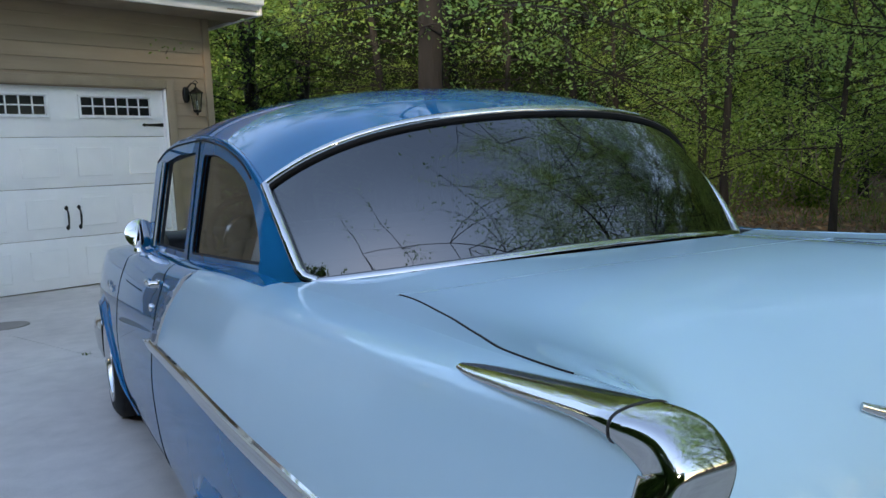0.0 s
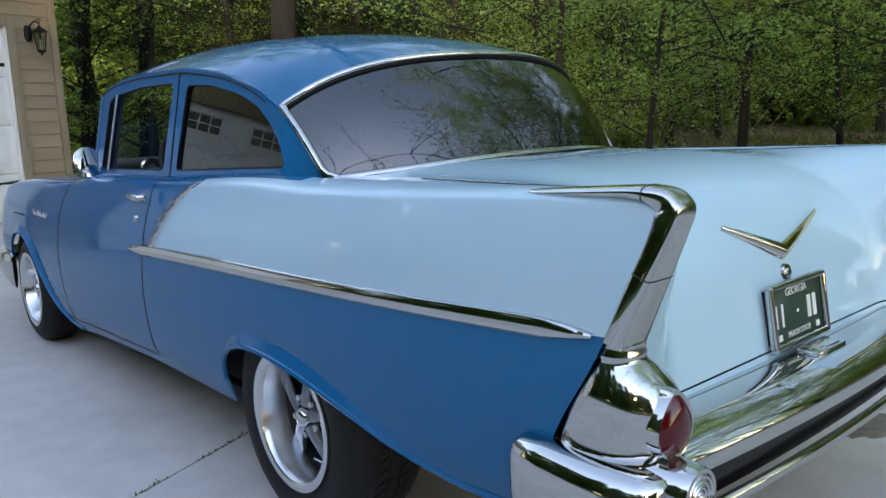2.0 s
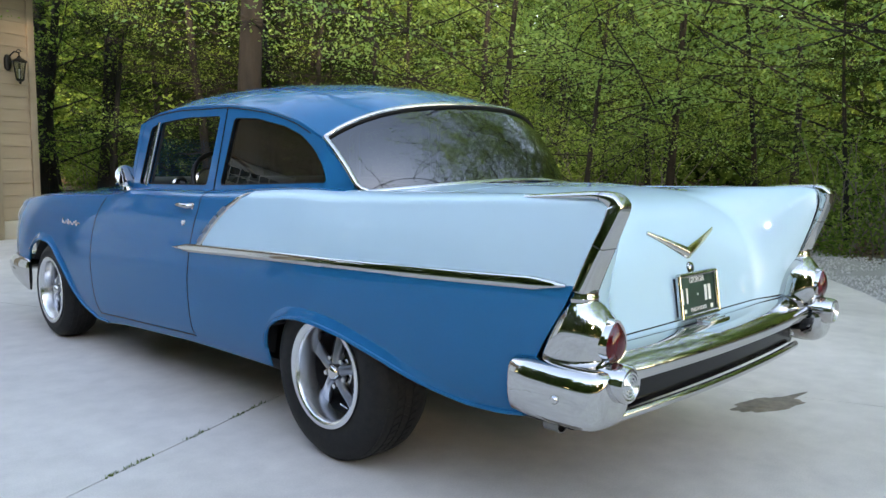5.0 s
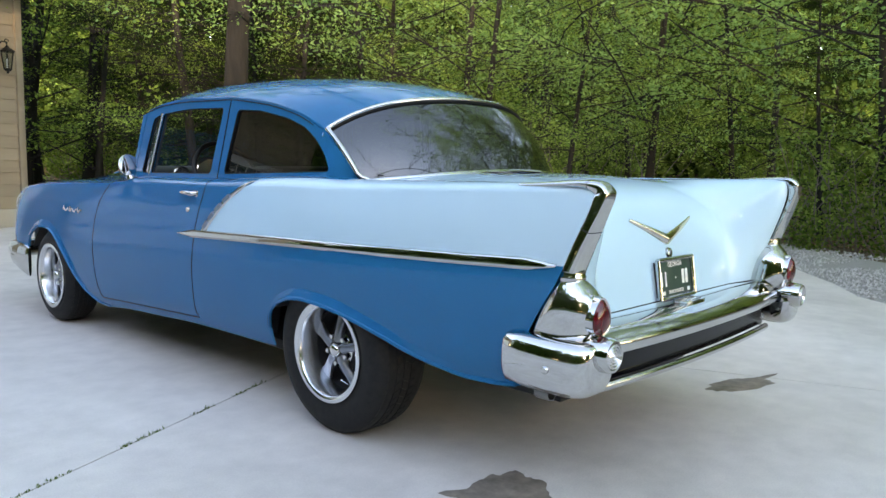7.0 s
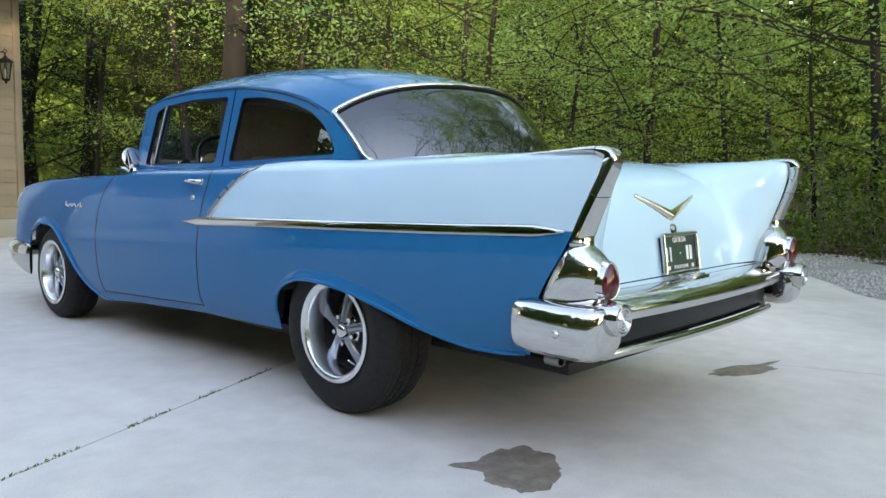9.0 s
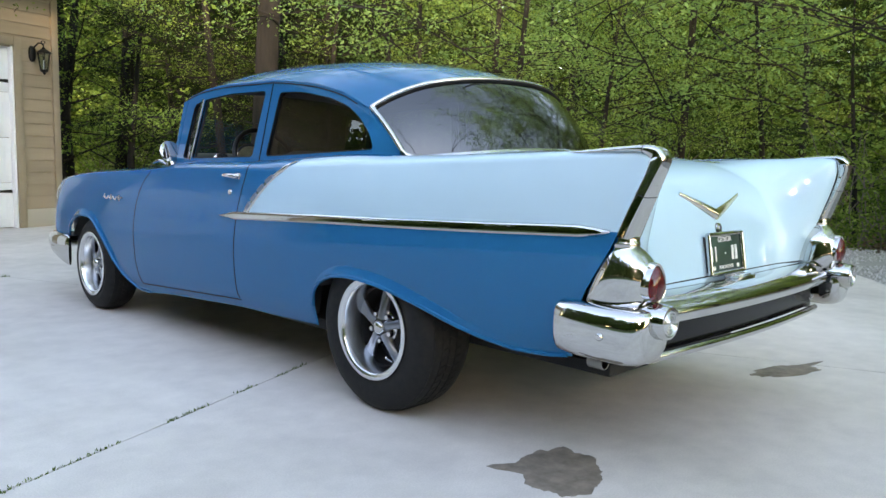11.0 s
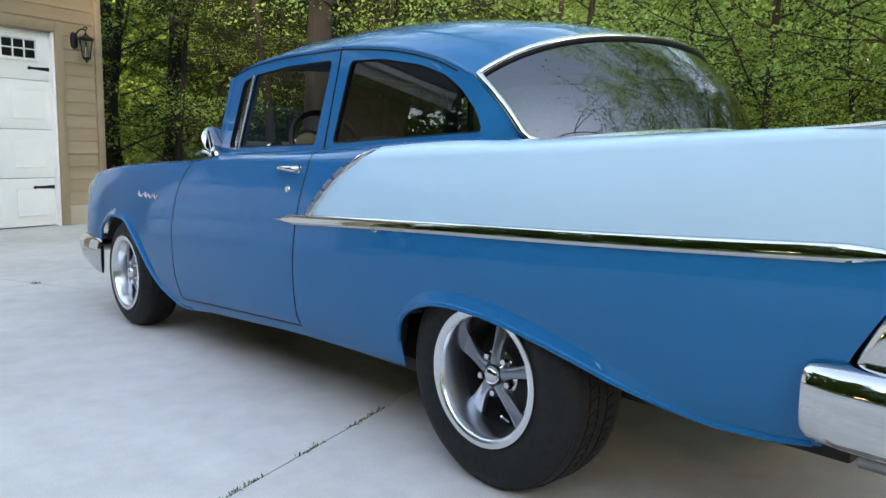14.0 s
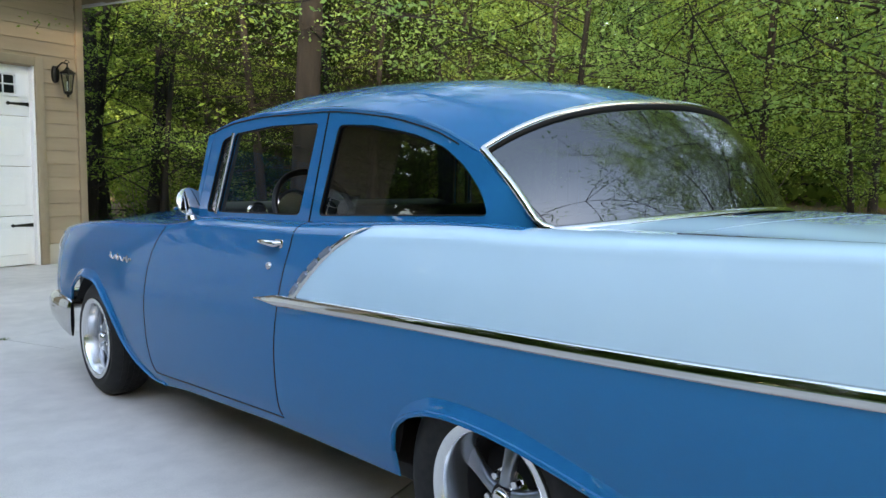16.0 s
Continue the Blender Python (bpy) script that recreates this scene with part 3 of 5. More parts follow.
# ---- side mouldings ----
for side in (-1, 1):
    ys = span(1.185, -1.165, 100)
    wid = lambda y: 0.020 * min(1, max(0.08, (1.19 - y) / 0.14), max(0.08, (y + 1.17) / 0.12) ** 0.6)
    bm = bmesh.new()
    rows = []
    for y in ys:
        z, h = BEAD(y), wid(y)
        p = skin(y, z)
        rows.append([bm.verts.new(flip(p + Vector((dx, 0, dz)), side)) for dx, dz in ((0.002, h), (-0.004, h * 0.86), (-0.007, h * 0.62), (-0.0096, h * 0.02), (-0.0092, -h * 0.74), (-0.006, -h * 0.94), (0.002, -h))])
    for a, b in zip(rows[:-1], rows[1:]):
        for i in range(6):
            bm.faces.new((a[i], b[i], b[i + 1], a[i + 1]))
    part("body_side_moulding", bm, CHROME, car, "long tapering chrome spear", sharp=25)
    # slanted sweep with grooves
    zs = span(0.782, 1.022, 26)
    bm = sheet(zs, [-1, -0.8, -0.3, 0.3, 0.8, 1], lambda z, v: flip((skin(Y_SWEEP(z) + 0.025 * v, min(z, ZT(Y_SWEEP(z)))) if z < ZT(Y_SWEEP(z)) else shoulder(Y_SWEEP(z) + 0.025 * v, min(0.5, (z - ZT(Y_SWEEP(z))) / 0.05))) + Vector((-0.010 * (1 - abs(v) ** 3), 0, 0)), side))
    part("sweep_moulding", bm, CHROME, car, "slanted grooved chrome sweep")
    for z in (0.815, 0.86, 0.905, 0.95):
        pts = [flip(skin(Y_SWEEP(z + dz) , z + dz) + Vector((-0.010, 0, 0)), side) for dz in (-0.015, 0, 0.015)]
        part("sweep_groove", tube(pts, 0.0105, 6), GREYMETAL, car)
    # fin moulding: along the top, round the tip and down the rear edge
    path = [(-0.962, 1.096), (-0.99, 1.098), (-1.04, 1.102), (-1.10, 1.107), (-1.18, 1.114), (-1.240, 1.117), (-1.275, 1.116), (-1.300, 1.100), (-1.308, 1.075), (-1.295, 1.025), (-1.268, 0.955), (-1.240, 0.885), (-1.2197, 0.832)]
    rows = []
    for i, (y, z) in enumerate(path):
        y0, z0 = path[max(i - 1, 0)]
        y1, z1 = path[min(i + 1, len(path) - 1)]
        d = Vector((0, y1 - y0, z1 - z0)).normalized()
        inn = Vector((0, -d.z, d.y))
        inn = inn if inn.y > 0 else -inn
        if i < 6:
            inn = Vector((0, 0, -1))
            deep = (0.004, 0.008, 0.010, 0.011, 0.012, 0.014)[i]
            half = (0.008, 0.019, 0.023, 0.026, 0.029, 0.034)[i]
            cx = (0.812, 0.826, 0.829, 0.832, 0.835, 0.840)[i] - half + (0.008 if i == 0 else 0)
        else:
            deep = (Y_END(z) - y + 0.012) / 2 / max(0.5, inn.y)
            deep = min(max(deep, 0.012), 0.030 if z > 1.05 else 0.020)
            outer, inner = side_x(Y_END(z), min(z, ZT(-1.25))) + 0.004, 0.764 if z > 1.05 else 0.776
            half, cx = (outer - inner) / 2, (outer + inner) / 2
        rows.append((flip(Vector((-cx, y, z)) + inn * deep * (0.75 if i < 6 else 1), side), half, deep, AX, tuple(inn)))
    keys = [(Vector(c), ha, hb, Vector(w), 2.0 if k < 5 else 2.6 if k == 5 else 3.4 if k < 8 else 5.5) for k, (c, ha, hb, u, w) in enumerate(rows)]
    for _ in range(3):
        fine = [keys[0]]
        for p, q in zip(keys[:-1], keys[1:]):
            for t in (0.25, 0.75):
                fine.append((p[0].lerp(q[0], t), p[1] + (q[1] - p[1]) * t, p[2] + (q[2] - p[2]) * t, p[3].lerp(q[3], t).normalized(), p[4] + (q[4] - p[4]) * t))
        keys = fine + [keys[-1]]

    def fin_ring(key, grow=0.0):
        c, ha, hb, w, pw = key
        return [c + Vector(AX) * (ha + grow) * math.copysign(abs(math.cos(t)) ** (2 / pw), math.cos(t)) + w * (hb + grow) * math.copysign(abs(math.sin(t)) ** (2 / pw), math.sin(t)) for t in span(0, 2 * math.pi, 36)[:-1]]
    bm = bmesh.new()
    rings = [[bm.verts.new(p) for p in fin_ring(key)] for key in keys]
    for p, q in zip(rings[:-1], rings[1:]):
        for k in range(36):
            bm.faces.new((p[k], p[(k + 1) % 36], q[(k + 1) % 36], q[k]))
    bm.faces.new(rings[0])
    bm.faces.new(rings[-1])
    part("fin_moulding", bm, CHROME, car, "chrome fin edge moulding", sharp=60)
    for y, z in (path[5], path[10]):
        key = min(keys, key=lambda q: (q[0].y - y) ** 2 + (q[0].z - z) ** 2)
        part("moulding_seam", tube(fin_ring(key), 0.0014, 5, closed=True), BLACK, car)


# ---- tail lamps and rear bumper ----
EXH = mat("exhaust_steel", (0.25, 0.24, 0.23), 0.4, 1.0)
for side in (-1, 1):
    rows = []
    for z, yr, hx, swell in ((0.614, -1.256, 0.086, 0.006), (0.620, -1.278, 0.091, 0.010), (0.65, -1.288, 0.092, 0.013), (0.69, -1.290, 0.091, 0.014), (0.72, -1.286, 0.088, 0.013), (0.742, -1.279, 0.084, 0.010), (0.760, -1.269, 0.077, 0.006), (0.776, -1.257, 0.068, 0.001),
                             (0.790, -1.244, 0.058, -0.005), (0.800, -1.233, 0.050, -0.009), (0.806, -1.226, 0.047, -0.010), (0.810, -1.226, 0.050, -0.006), (0.817, -1.226, 0.050, -0.006), (0.821, -1.224, 0.047, -0.009), (0.8345, -1.224, 0.047, -0.008)):
        yf = Y_END(z) + 0.03
        ox = side_x(Y_END(z), z) + swell
        rows.append(((side * (ox - hx), (yf + yr) / 2, z), hx, (yf - yr) / 2, AX, AY))
    lamp = part("tail_lamp_housing", loft(rows, 56, 2.3), CHROME, car, "chrome tail lamp housing", sharp=70)
    # teardrop lens set in the rear face, with a bright rim
    drop = lambda y, k: [(side * (0.800 - 0.050 * k * math.cos(t) * (1 - 0.38 * max(0, math.sin(t)) ** 2)), y, 0.690 + (0.066 if math.sin(t) > 0 else 0.050) * k * math.sin(t)) for t in span(0, 2 * math.pi, 40)[:-1]]
    for nm, mt, steps, lab in (("lens_bezel", CHROME, ((-1.22, 1.12), (-1.284, 1.12), (-1.294, 1.08), (-1.292, 0.98)), ""), ("red_lens", REDLENS, ((-1.24, 1.0), (-1.291, 0.99), (-1.300, 0.82), (-1.306, 0.5), (-1.307, 0.1)), "ruby red tail lamp lens")):
        bm = bmesh.new()
        rings = [[bm.verts.new(p) for p in drop(y, k)] for y, k in steps]
        for p, q in zip(rings[:-1], rings[1:]):
            for k in range(40):
                bm.faces.new((p[k], p[(k + 1) % 40], q[(k + 1) % 40], q[k]))
        bm.faces.new(rings[0])
        bm.faces.new(rings[-1])
        part(nm, bm, mt, lamp, lab)

bumper = part("rear_bumper", sheet(span(-0.72, 0.72, 48), range(9), lambda x, i: (lambda p: (x, p[0] + 0.035 * (x / 0.72) ** 2, p[1]))([(-1.12, 0.622), (-1.17, 0.634), (-1.23, 0.636), (-1.275, 0.624), (-1.302, 0.600), (-1.308, 0.575), (-1.298, 0.554), (-1.27, 0.543), (-1.20, 0.540)][i])), CHROME, car, "curved chrome rear bumper bar")
solid(bumper, 0.004)
part("bumper_recess", sheet(span(-0.72, 0.72, 20), span(0, 1, 4), lambda x, v: (x, -1.235 + 0.03 * (x / 0.72) ** 2, 0.446 + 0.109 * v)), GLOSSBLACK, bumper, "black painted recess below the bar")
part("bumper_lower_strip", tube([(x, -1.262 + 0.035 * (x / 0.72) ** 2, 0.437) for x in span(-0.72, 0.72, 30)], 0.016, 10, squash=(AY, 0.8)), CHROME, bumper)
part("plate_lamp", box(0.15, 0.06, 0.014, 0.005, (0, -1.195, 0.640)), CHROME, bumper, "chrome plate lamp on the bumper")
part("plate_lamp_lens", box(0.10, 0.04, 0.006, 0.002, (0, -1.197, 0.648)), SATIN, bumper)
for side in (-1, 1):
    rows = [((side * cx, y, cz), a, b, AX, AZ) for y, cx, cz, a, b in (
        (-0.992, 0.868, 0.540, 0.045, 0.075), (-1.005, 0.862, 0.538, 0.058, 0.085), (-1.07, 0.854, 0.536, 0.072, 0.090), (-1.15, 0.846, 0.535, 0.082, 0.092), (-1.23, 0.838, 0.534, 0.086, 0.092),
        (-1.275, 0.830, 0.535, 0.084, 0.088), (-1.300, 0.824, 0.540, 0.076, 0.080), (-1.312, 0.818, 0.548, 0.062, 0.066))]
    pod = part("bumper_end", loft(rows, 32, 3.2), CHROME, bumper, "chrome wraparound bumper end")
    bm = loft([((side * 0.805, y, 0.585), r, r, AX, AZ) for y, r in ((-1.15, 0.060), (-1.30, 0.056), (-1.338, 0.053), (-1.348, 0.049), (-1.349, 0.043), (-1.344, 0.040))], 32, 2.0)
    part("bumper_bullet", bm, CHROME, pod)
    for r in (0.036, 0.026, 0.016, 0.007):
        part("bullet_ring", tube([(side * 0.805 + r * math.cos(t), -1.346, 0.585 + r * math.sin(t)) for t in span(0, 2 * math.pi, 28)[:-1]], 0.0035, 6, closed=True), SATIN, pod)
    bm = lathe([(0.0, -0.006), (0.008, -0.005), (0.011, 0.0), (0.011, 0.008)], 16, "Y")
    bmesh.ops.translate(bm, vec=(side * 0.665, -1.232, 0.492), verts=bm.verts)
    part("recess_bolt", bm, CHROME, bumper)
    bm = lathe([(0.0, 0.006), (0.008, 0.005), (0.0125, 0.0), (0.013, -0.006)], 16, "X")
    bmesh.ops.scale(bm, vec=(side, 1, 1), verts=bm.verts)
    bmesh.ops.translate(bm, vec=(side * 0.931, -1.178, 0.532), verts=bm.verts)
    part("bumper_bolt", bm, CHROME, pod, "round bumper bolt head")
    bm = lathe([(0.024, 0.0), (0.024, -0.055), (0.021, -0.055), (0.021, 0.0)], 20, "Y")
    bmesh.ops.translate(bm, vec=(side * 0.85, -1.10, 0.434), verts=bm.verts)
    part("exhaust_pipe", bm, EXH, car, "short exhaust tail pipe")
    # front bumper
    rows = [((side * cx, y, cz), a, b, AX, AZ) for y, cx, cz, a, b in ((3.335, 0.880, 0.352, 0.010, 0.100), (3.36, 0.880, 0.358, 0.022, 0.108), (3.48, 0.878, 0.372, 0.036, 0.100), (3.62, 0.862, 0.388, 0.050, 0.086), (3.72, 0.825, 0.402, 0.070, 0.072), (3.79, 0.76, 0.408, 0.085, 0.060))]
    part("front_bumper_end", loft(rows, 24, 2.6), CHROME, car, "chrome front bumper end")
part("front_bumper", loft([((x, 3.76 + 0.06 * (1 - (x / 0.8) ** 2), 0.405), 0.05, 0.065, AY, AZ) for x in span(-0.76, 0.76, 16)], 20, 2.6), CHROME, car, "chrome front bumper")

# ---- wheels ----
def wheel(side, y, r, x_out, width, hub_x):
    """A tyre on a five-spoke wheel; x_out: the outer sidewall, hub_x: the hub cap's tip."""
    g = new("wheel")
    g.parent = car
    g.location = (0, y, r)
    s = side
    w = width
    prof = [(0.205, 0.012), (0.222, 0.004), (0.25, -0.004), (r - 0.055, -0.002), (r - 0.028, 0.012), (r - 0.010, 0.030), (r - 0.002, 0.045), (r, 0.06), (r, w - 0.06), (r - 0.002, w - 0.045), (r - 0.02, w - 0.015), (r - 0.06, w), (0.205, w - 0.01)]
    X = lambda d: s * (x_out - d)
    bm = lathe([(a, X(b)) for a, b in prof], 72, "X", False)
    ty = part("tyre", bm, RUBBER, g, "wide black tyre")
    bm = bmesh.new()
    # tread blocks
    for k in range(60):
        a = 2 * math.pi * k / 60
        for j in range(5):
            d0 = 0.035 + (w - 0.07) * j / 5
            d1 = d0 + (w - 0.07) / 5 - 0.008
            sh = 0.02 * ((j % 2) * 2 - 1)
            q = []
            for rr in (r - 0.004, r + 0.004):
                for d, aa in ((d0, a + sh), (d1, a - sh), (d1, a - sh + 0.085), (d0, a + sh + 0.085)):
                    rr2 = rr - (0.008 if j in (0, 4) else 0)
                    q.append(bm.verts.new((X(d), rr2 * math.cos(aa), rr2 * math.sin(aa))))
            for f in ((4, 5, 6, 7), (0, 1, 5, 4), (1, 2, 6, 5), (2, 3, 7, 6), (3, 0, 4, 7)):
                bm.faces.new([q[i] for i in f])
    tagged(part("tread", bm, RUBBER, ty, smooth=False), kind="stuff")
    rim = lathe([(0.214, X(0.012)), (0.218, X(0.002)), (0.216, X(-0.005)), (0.211, X(-0.007)), (0.192, X(-0.003)), (0.188, X(0.002)), (0.184, X(0.020)), (0.176, X(0.055)), (0.170, X(0.085))], 64, "X", False)
    part("rim", rim, SATIN, g, "polished aluminium rim with deep lip")
    part("rim_barrel", lathe([(0.170, X(0.085)), (0.165, X(0.11)), (0.165, X(w * 0.8))], 48, "X", False), DARKMETAL, g)
    hx = s * hub_x
    face = s * (hub_x - 0.038)
    back = lathe([(0.165, s * (hub_x - 0.13)), (0.06, s * (hub_x - 0.12)), (0.0, s * (hub_x - 0.12))], 40, "X", False)
    part("brake_drum", back, BLACK, g)
    for k in range(5):
        a = math.pi / 2 + 2 * math.pi * k / 5 + (0.06 if y < 1 else 0.2)
        u, t = Vector((0, math.cos(a), math.sin(a))), Vector((0, -math.sin(a), math.cos(a)))
        rows = [(u * rr + Vector((face - s * dx, 0, 0)), wd, th, t, AX) for rr, wd, th, dx in ((0.035, 0.022, 0.022, 0.0), (0.07, 0.0175, 0.020, 0.001), (0.11, 0.021, 0.016, 0.008), (0.145, 0.028, 0.013, 0.018), (0.172, 0.036, 0.012, 0.026))]
        part("spoke", loft(rows, 14, 2.8), GREYMETAL, g, "grey cast spoke")
        n = lathe([(0.0, 0.0), (0.010, 0.0), (0.0125, 0.006), (0.0125, 0.02)], 6, "X")
        bmesh.ops.scale(n, vec=(-s, 1, 1), verts=n.verts)
        b = a + math.pi / 5
        bmesh.ops.translate(n, vec=(face + s * 0.018, 0.06 * math.cos(b), 0.06 * math.sin(b)), verts=n.verts)
        part("lug_nut", n, CHROME, g)
    hub = lathe([(0.0, hx), (0.018, hx - s * 0.001), (0.026, hx - s * 0.006), (0.030, hx - s * 0.016), (0.032, hx - s * 0.03), (0.040, hx - s * 0.036), (0.042, hx - s * 0.05), (0.055, face - s * 0.004), (0.075, face - s * 0.012)], 32, "X")
    part("hub_cap", hub, CHROME, g, "chrome centre cap")
    va = -math.pi / 2 - 0.25
    part("valve_stem", tube([(face - s * 0.02, 0.155 * math.cos(va), 0.155 * math.sin(va)), (face + s * 0.01, 0.13 * math.cos(va), 0.13 * math.sin(va))], 0.004, 6), CHROME, g)
    return g


for side in (-1, 1):
    wheel(side, 0.0, 0.353, 0.868, 0.265, 0.838)
    wheel(side, 2.922, 0.310, 0.890, 0.215, 0.874)

# ---- underside and cabin ----
part("floor_pan", box(1.0, 4.2, 0.05, 0.01, (0, 1.15, 0.30)), DARK, car)
part("frame_rail", box(1.56, 1.75, 0.05, 0.01, (0, 1.28, 0.285)), DARK, car)
part("trunk_floor", box(1.30, 0.46, 0.08, 0.02, (0, -0.70, 0.50)), DARK, car)
part("front_pan", box(1.4, 0.3, 0.06, 0.01, (0, 3.38, 0.32)), DARK, car)
part("rear_axle", tube([(-0.62, 0, 0.35), (0.62, 0, 0.35)], 0.045, 12), DARK, car)
part("parcel_shelf", box(1.34, 0.34, 0.02, 0.005, (0, 0.02, 1.03)), CLOTH, car)


def bench(y, z, w, back_lean):
    bm = box(w, 0.52, 0.18, 0.06, (0, y + 0.26, z), segs=3)
    part("seat_cushion", bm, CLOTH, car, "grey cloth bench seat")
    bm = box(w, 0.15, 0.58, 0.06, (0, 0, 0.29), segs=3)
    bmesh.ops.rotate(bm, cent=(0, 0, 0), matrix=Matrix.Rotation(radians(back_lean), 3, "X"), verts=bm.verts)
    bmesh.ops.translate(bm, vec=(0, y - 0.02, z), verts=bm.verts)
    part("seat_back", bm, CLOTH, car)


bench(0.28, 0.52, 1.30, 14)
bench(1.08, 0.52, 1.28, 12)
part("dashboard", loft([((x, 1.98, 0.985), 0.16, 0.085, AY, AZ) for x in span(-0.69, 0.69, 12)], 20, 2.6), BLACK, car, "dark dashboard")
bm = lathe([(0.105, 0.0), (0.112, -0.02), (0.100, -0.03), (0.095, -0.01), (0.0, -0.008)], 32, "Y")
bmesh.ops.translate(bm, vec=(-0.36, 1.80, 1.02), verts=bm.verts)
part("gauge_pod", bm, SATIN, car, "round instrument pod")
for x in (-0.55, -0.17):
    bm = lathe([(0.050, 0.0), (0.055, -0.02), (0.045, -0.025), (0.0, -0.008)], 24, "Y")
    bmesh.ops.translate(bm, vec=(x, 1.80, 1.02), verts=bm.verts)
    part("gauge", bm, SATIN, car)
sw = Matrix.Translation((-0.37, 1.58, 1.035)) @ Matrix.Rotation(radians(-28), 4, "X")
pts = [sw @ Vector((0.20 * math.cos(t), 0, 0.20 * math.sin(t))) for t in span(0, 2 * math.pi, 40)[:-1]]
wheel_ob = part("steering_wheel", tube(pts, 0.014, 10, closed=True), BLACK, car, "black steering wheel")
for t in (-0.25, math.pi + 0.25, -math.pi / 2):
    part("wheel_spoke", tube([sw @ Vector((0, 0.03, 0)), sw @ Vector((0.195 * math.cos(t), 0, 0.195 * math.sin(t)))], 0.010, 8), SATIN, wheel_ob)
part("steering_hub", tube([sw @ Vector((0, 0.0, 0)), sw @ Vector((0, 0.35, 0.0))], 0.028, 12), BLACK, wheel_ob)
for side in (-1, 1):
    part("door_card", box(0.02, 0.9, 0.5, 0.005, (side * 0.735, 1.5, 0.76)), CLOTH, car)
    part("door_card", box(0.02, 0.85, 0.5, 0.005, (side * 0.735, 0.55, 0.78)), CLOTH, car)

# ---- door hardware, mirror, emblems ----
for side in (-1, 1):
    hy, hz = 1.145, 0.955
    hxp = side_x(hy, min(hz, ZT(hy)))
    h = part("door_handle", tube([(side * (hxp - 0.004), 1.075, hz), (side * (hxp + 0.026), 1.085, hz), (side * (hxp + 0.032), 1.12, hz + 0.002), (side * (hxp + 0.028), 1.18, hz + 0.002), (side * (hxp + 0.014), 1.215, hz)], [0.014, 0.013, 0.011, 0.010, 0.006], 10), CHROME, car, "chrome push-button door handle")
    part("push_button", lathe([(0.0, side * (hxp + 0.034)), (0.010, side * (hxp + 0.033)), (0.012, side * hxp)], 16, "X"), CHROME, h).location = (0, 1.085, hz)
    part("handle_base", box(0.012, 0.05, 0.032, 0.005, (side * (hxp + 0.002), 1.085, hz)), CHROME, h)
    lx = side_x(1.116, 0.873)
    part("door_lock", lathe([(0.0, side * (lx + 0.008)), (0.012, side * (lx + 0.007)), (0.015, side * (lx + 0.002)), (0.015, side * (lx - 0.01))], 20, "X"), CHROME, car, "round door lock").location = (0, 1.116, 0.873)
    # script badge drawn as a plain wavy stroke
    sy = span(2.72, 2.42, 40)
    pts = [(side * (side_x(y, 0.775) + 0.004), y, 0.772 + 0.010 * math.sin((y - 2.42) * 95)) for y in sy]
    part("fender_badge", tube(pts, 0.0042, 6), CHROME, car, "small chrome badge on the fender")
    for y in (2.70, 2.60, 2.47):
        part("badge_stroke", box(0.006, 0.012, 0.034, 0.002, (side * (side_x(y, 0.775) + 0.004), y, 0.778)), CHROME, car)
mb = part("door_mirror", loft([((-0.80, 1.90, 1.0), 0.03, 0.035, AX, AY), ((-0.805, 1.90, 1.018), 0.022, 0.026, AX, AY), ((-0.802, 1.912, 1.028), 0.009, 0.010, AX, AY), ((-0.797, 1.93, 1.04), 0.008, 0.009, AX, AY), ((-0.792, 1.95, 1.05), 0.008, 0.009, AX, AY)], 16, 2.2), CHROME, car, "round chrome mirror on a stalk")
bm = lathe([(0.0, 0.030), (0.032, 0.028), (0.056, 0.018), (0.065, 0.002), (0.065, -0.004), (0.061, -0.006)], 32, "Y")
bmesh.ops.rotate(bm, cent=(0, 0, 0), matrix=Matrix.Rotation(radians(4), 3, "Z") @ Matrix.Rotation(radians(-16), 3, "X"), verts=bm.verts)
bmesh.ops.translate(bm, vec=(-0.790, 1.945, 1.072), verts=bm.verts)
part("mirror_shell", bm, CHROME, mb)
bm = lathe([(0.0, -0.0045), (0.0615, -0.0045)], 32, "Y")
bmesh.ops.rotate(bm, cent=(0, 0, 0), matrix=Matrix.Rotation(radians(4), 3, "Z") @ Matrix.Rotation(radians(-16), 3, "X"), verts=bm.verts)
bmesh.ops.translate(bm, vec=(-0.790, 1.945, 1.072), verts=bm.verts)
part("mirror_glass", bm, mat("mirror_glass", (0.82, 0.84, 0.85), 0.02, 1.0), mb)
part("hood_ornament", loft([((-0.45, 2.70 + d, 0.985 + h), 0.012 * k, 0.012 * k, AX, AZ) for d, h, k in ((0, 0, 0.3), (0.05, 0.02, 1), (0.12, 0.028, 1), (0.2, 0.01, 0.6))], 12, 2.0), CHROME, car, "chrome hood windsplit ornament")


def on_deck(x, z):
    """The trunk's rear face at height z, and its outward normal."""
    v = x / 0.766
    lo, hi = 0.3, 1.0
    for _ in range(30):
        m = (lo + hi) / 2
        if deck(m, v)[2] > z:
            lo = m
        else:
            hi = m
    p, q = deck(lo, v), deck(lo + 0.01, v)
    d = (q - p).normalized()
    return p, Vector((0, -abs(d.z), abs(d.y)))


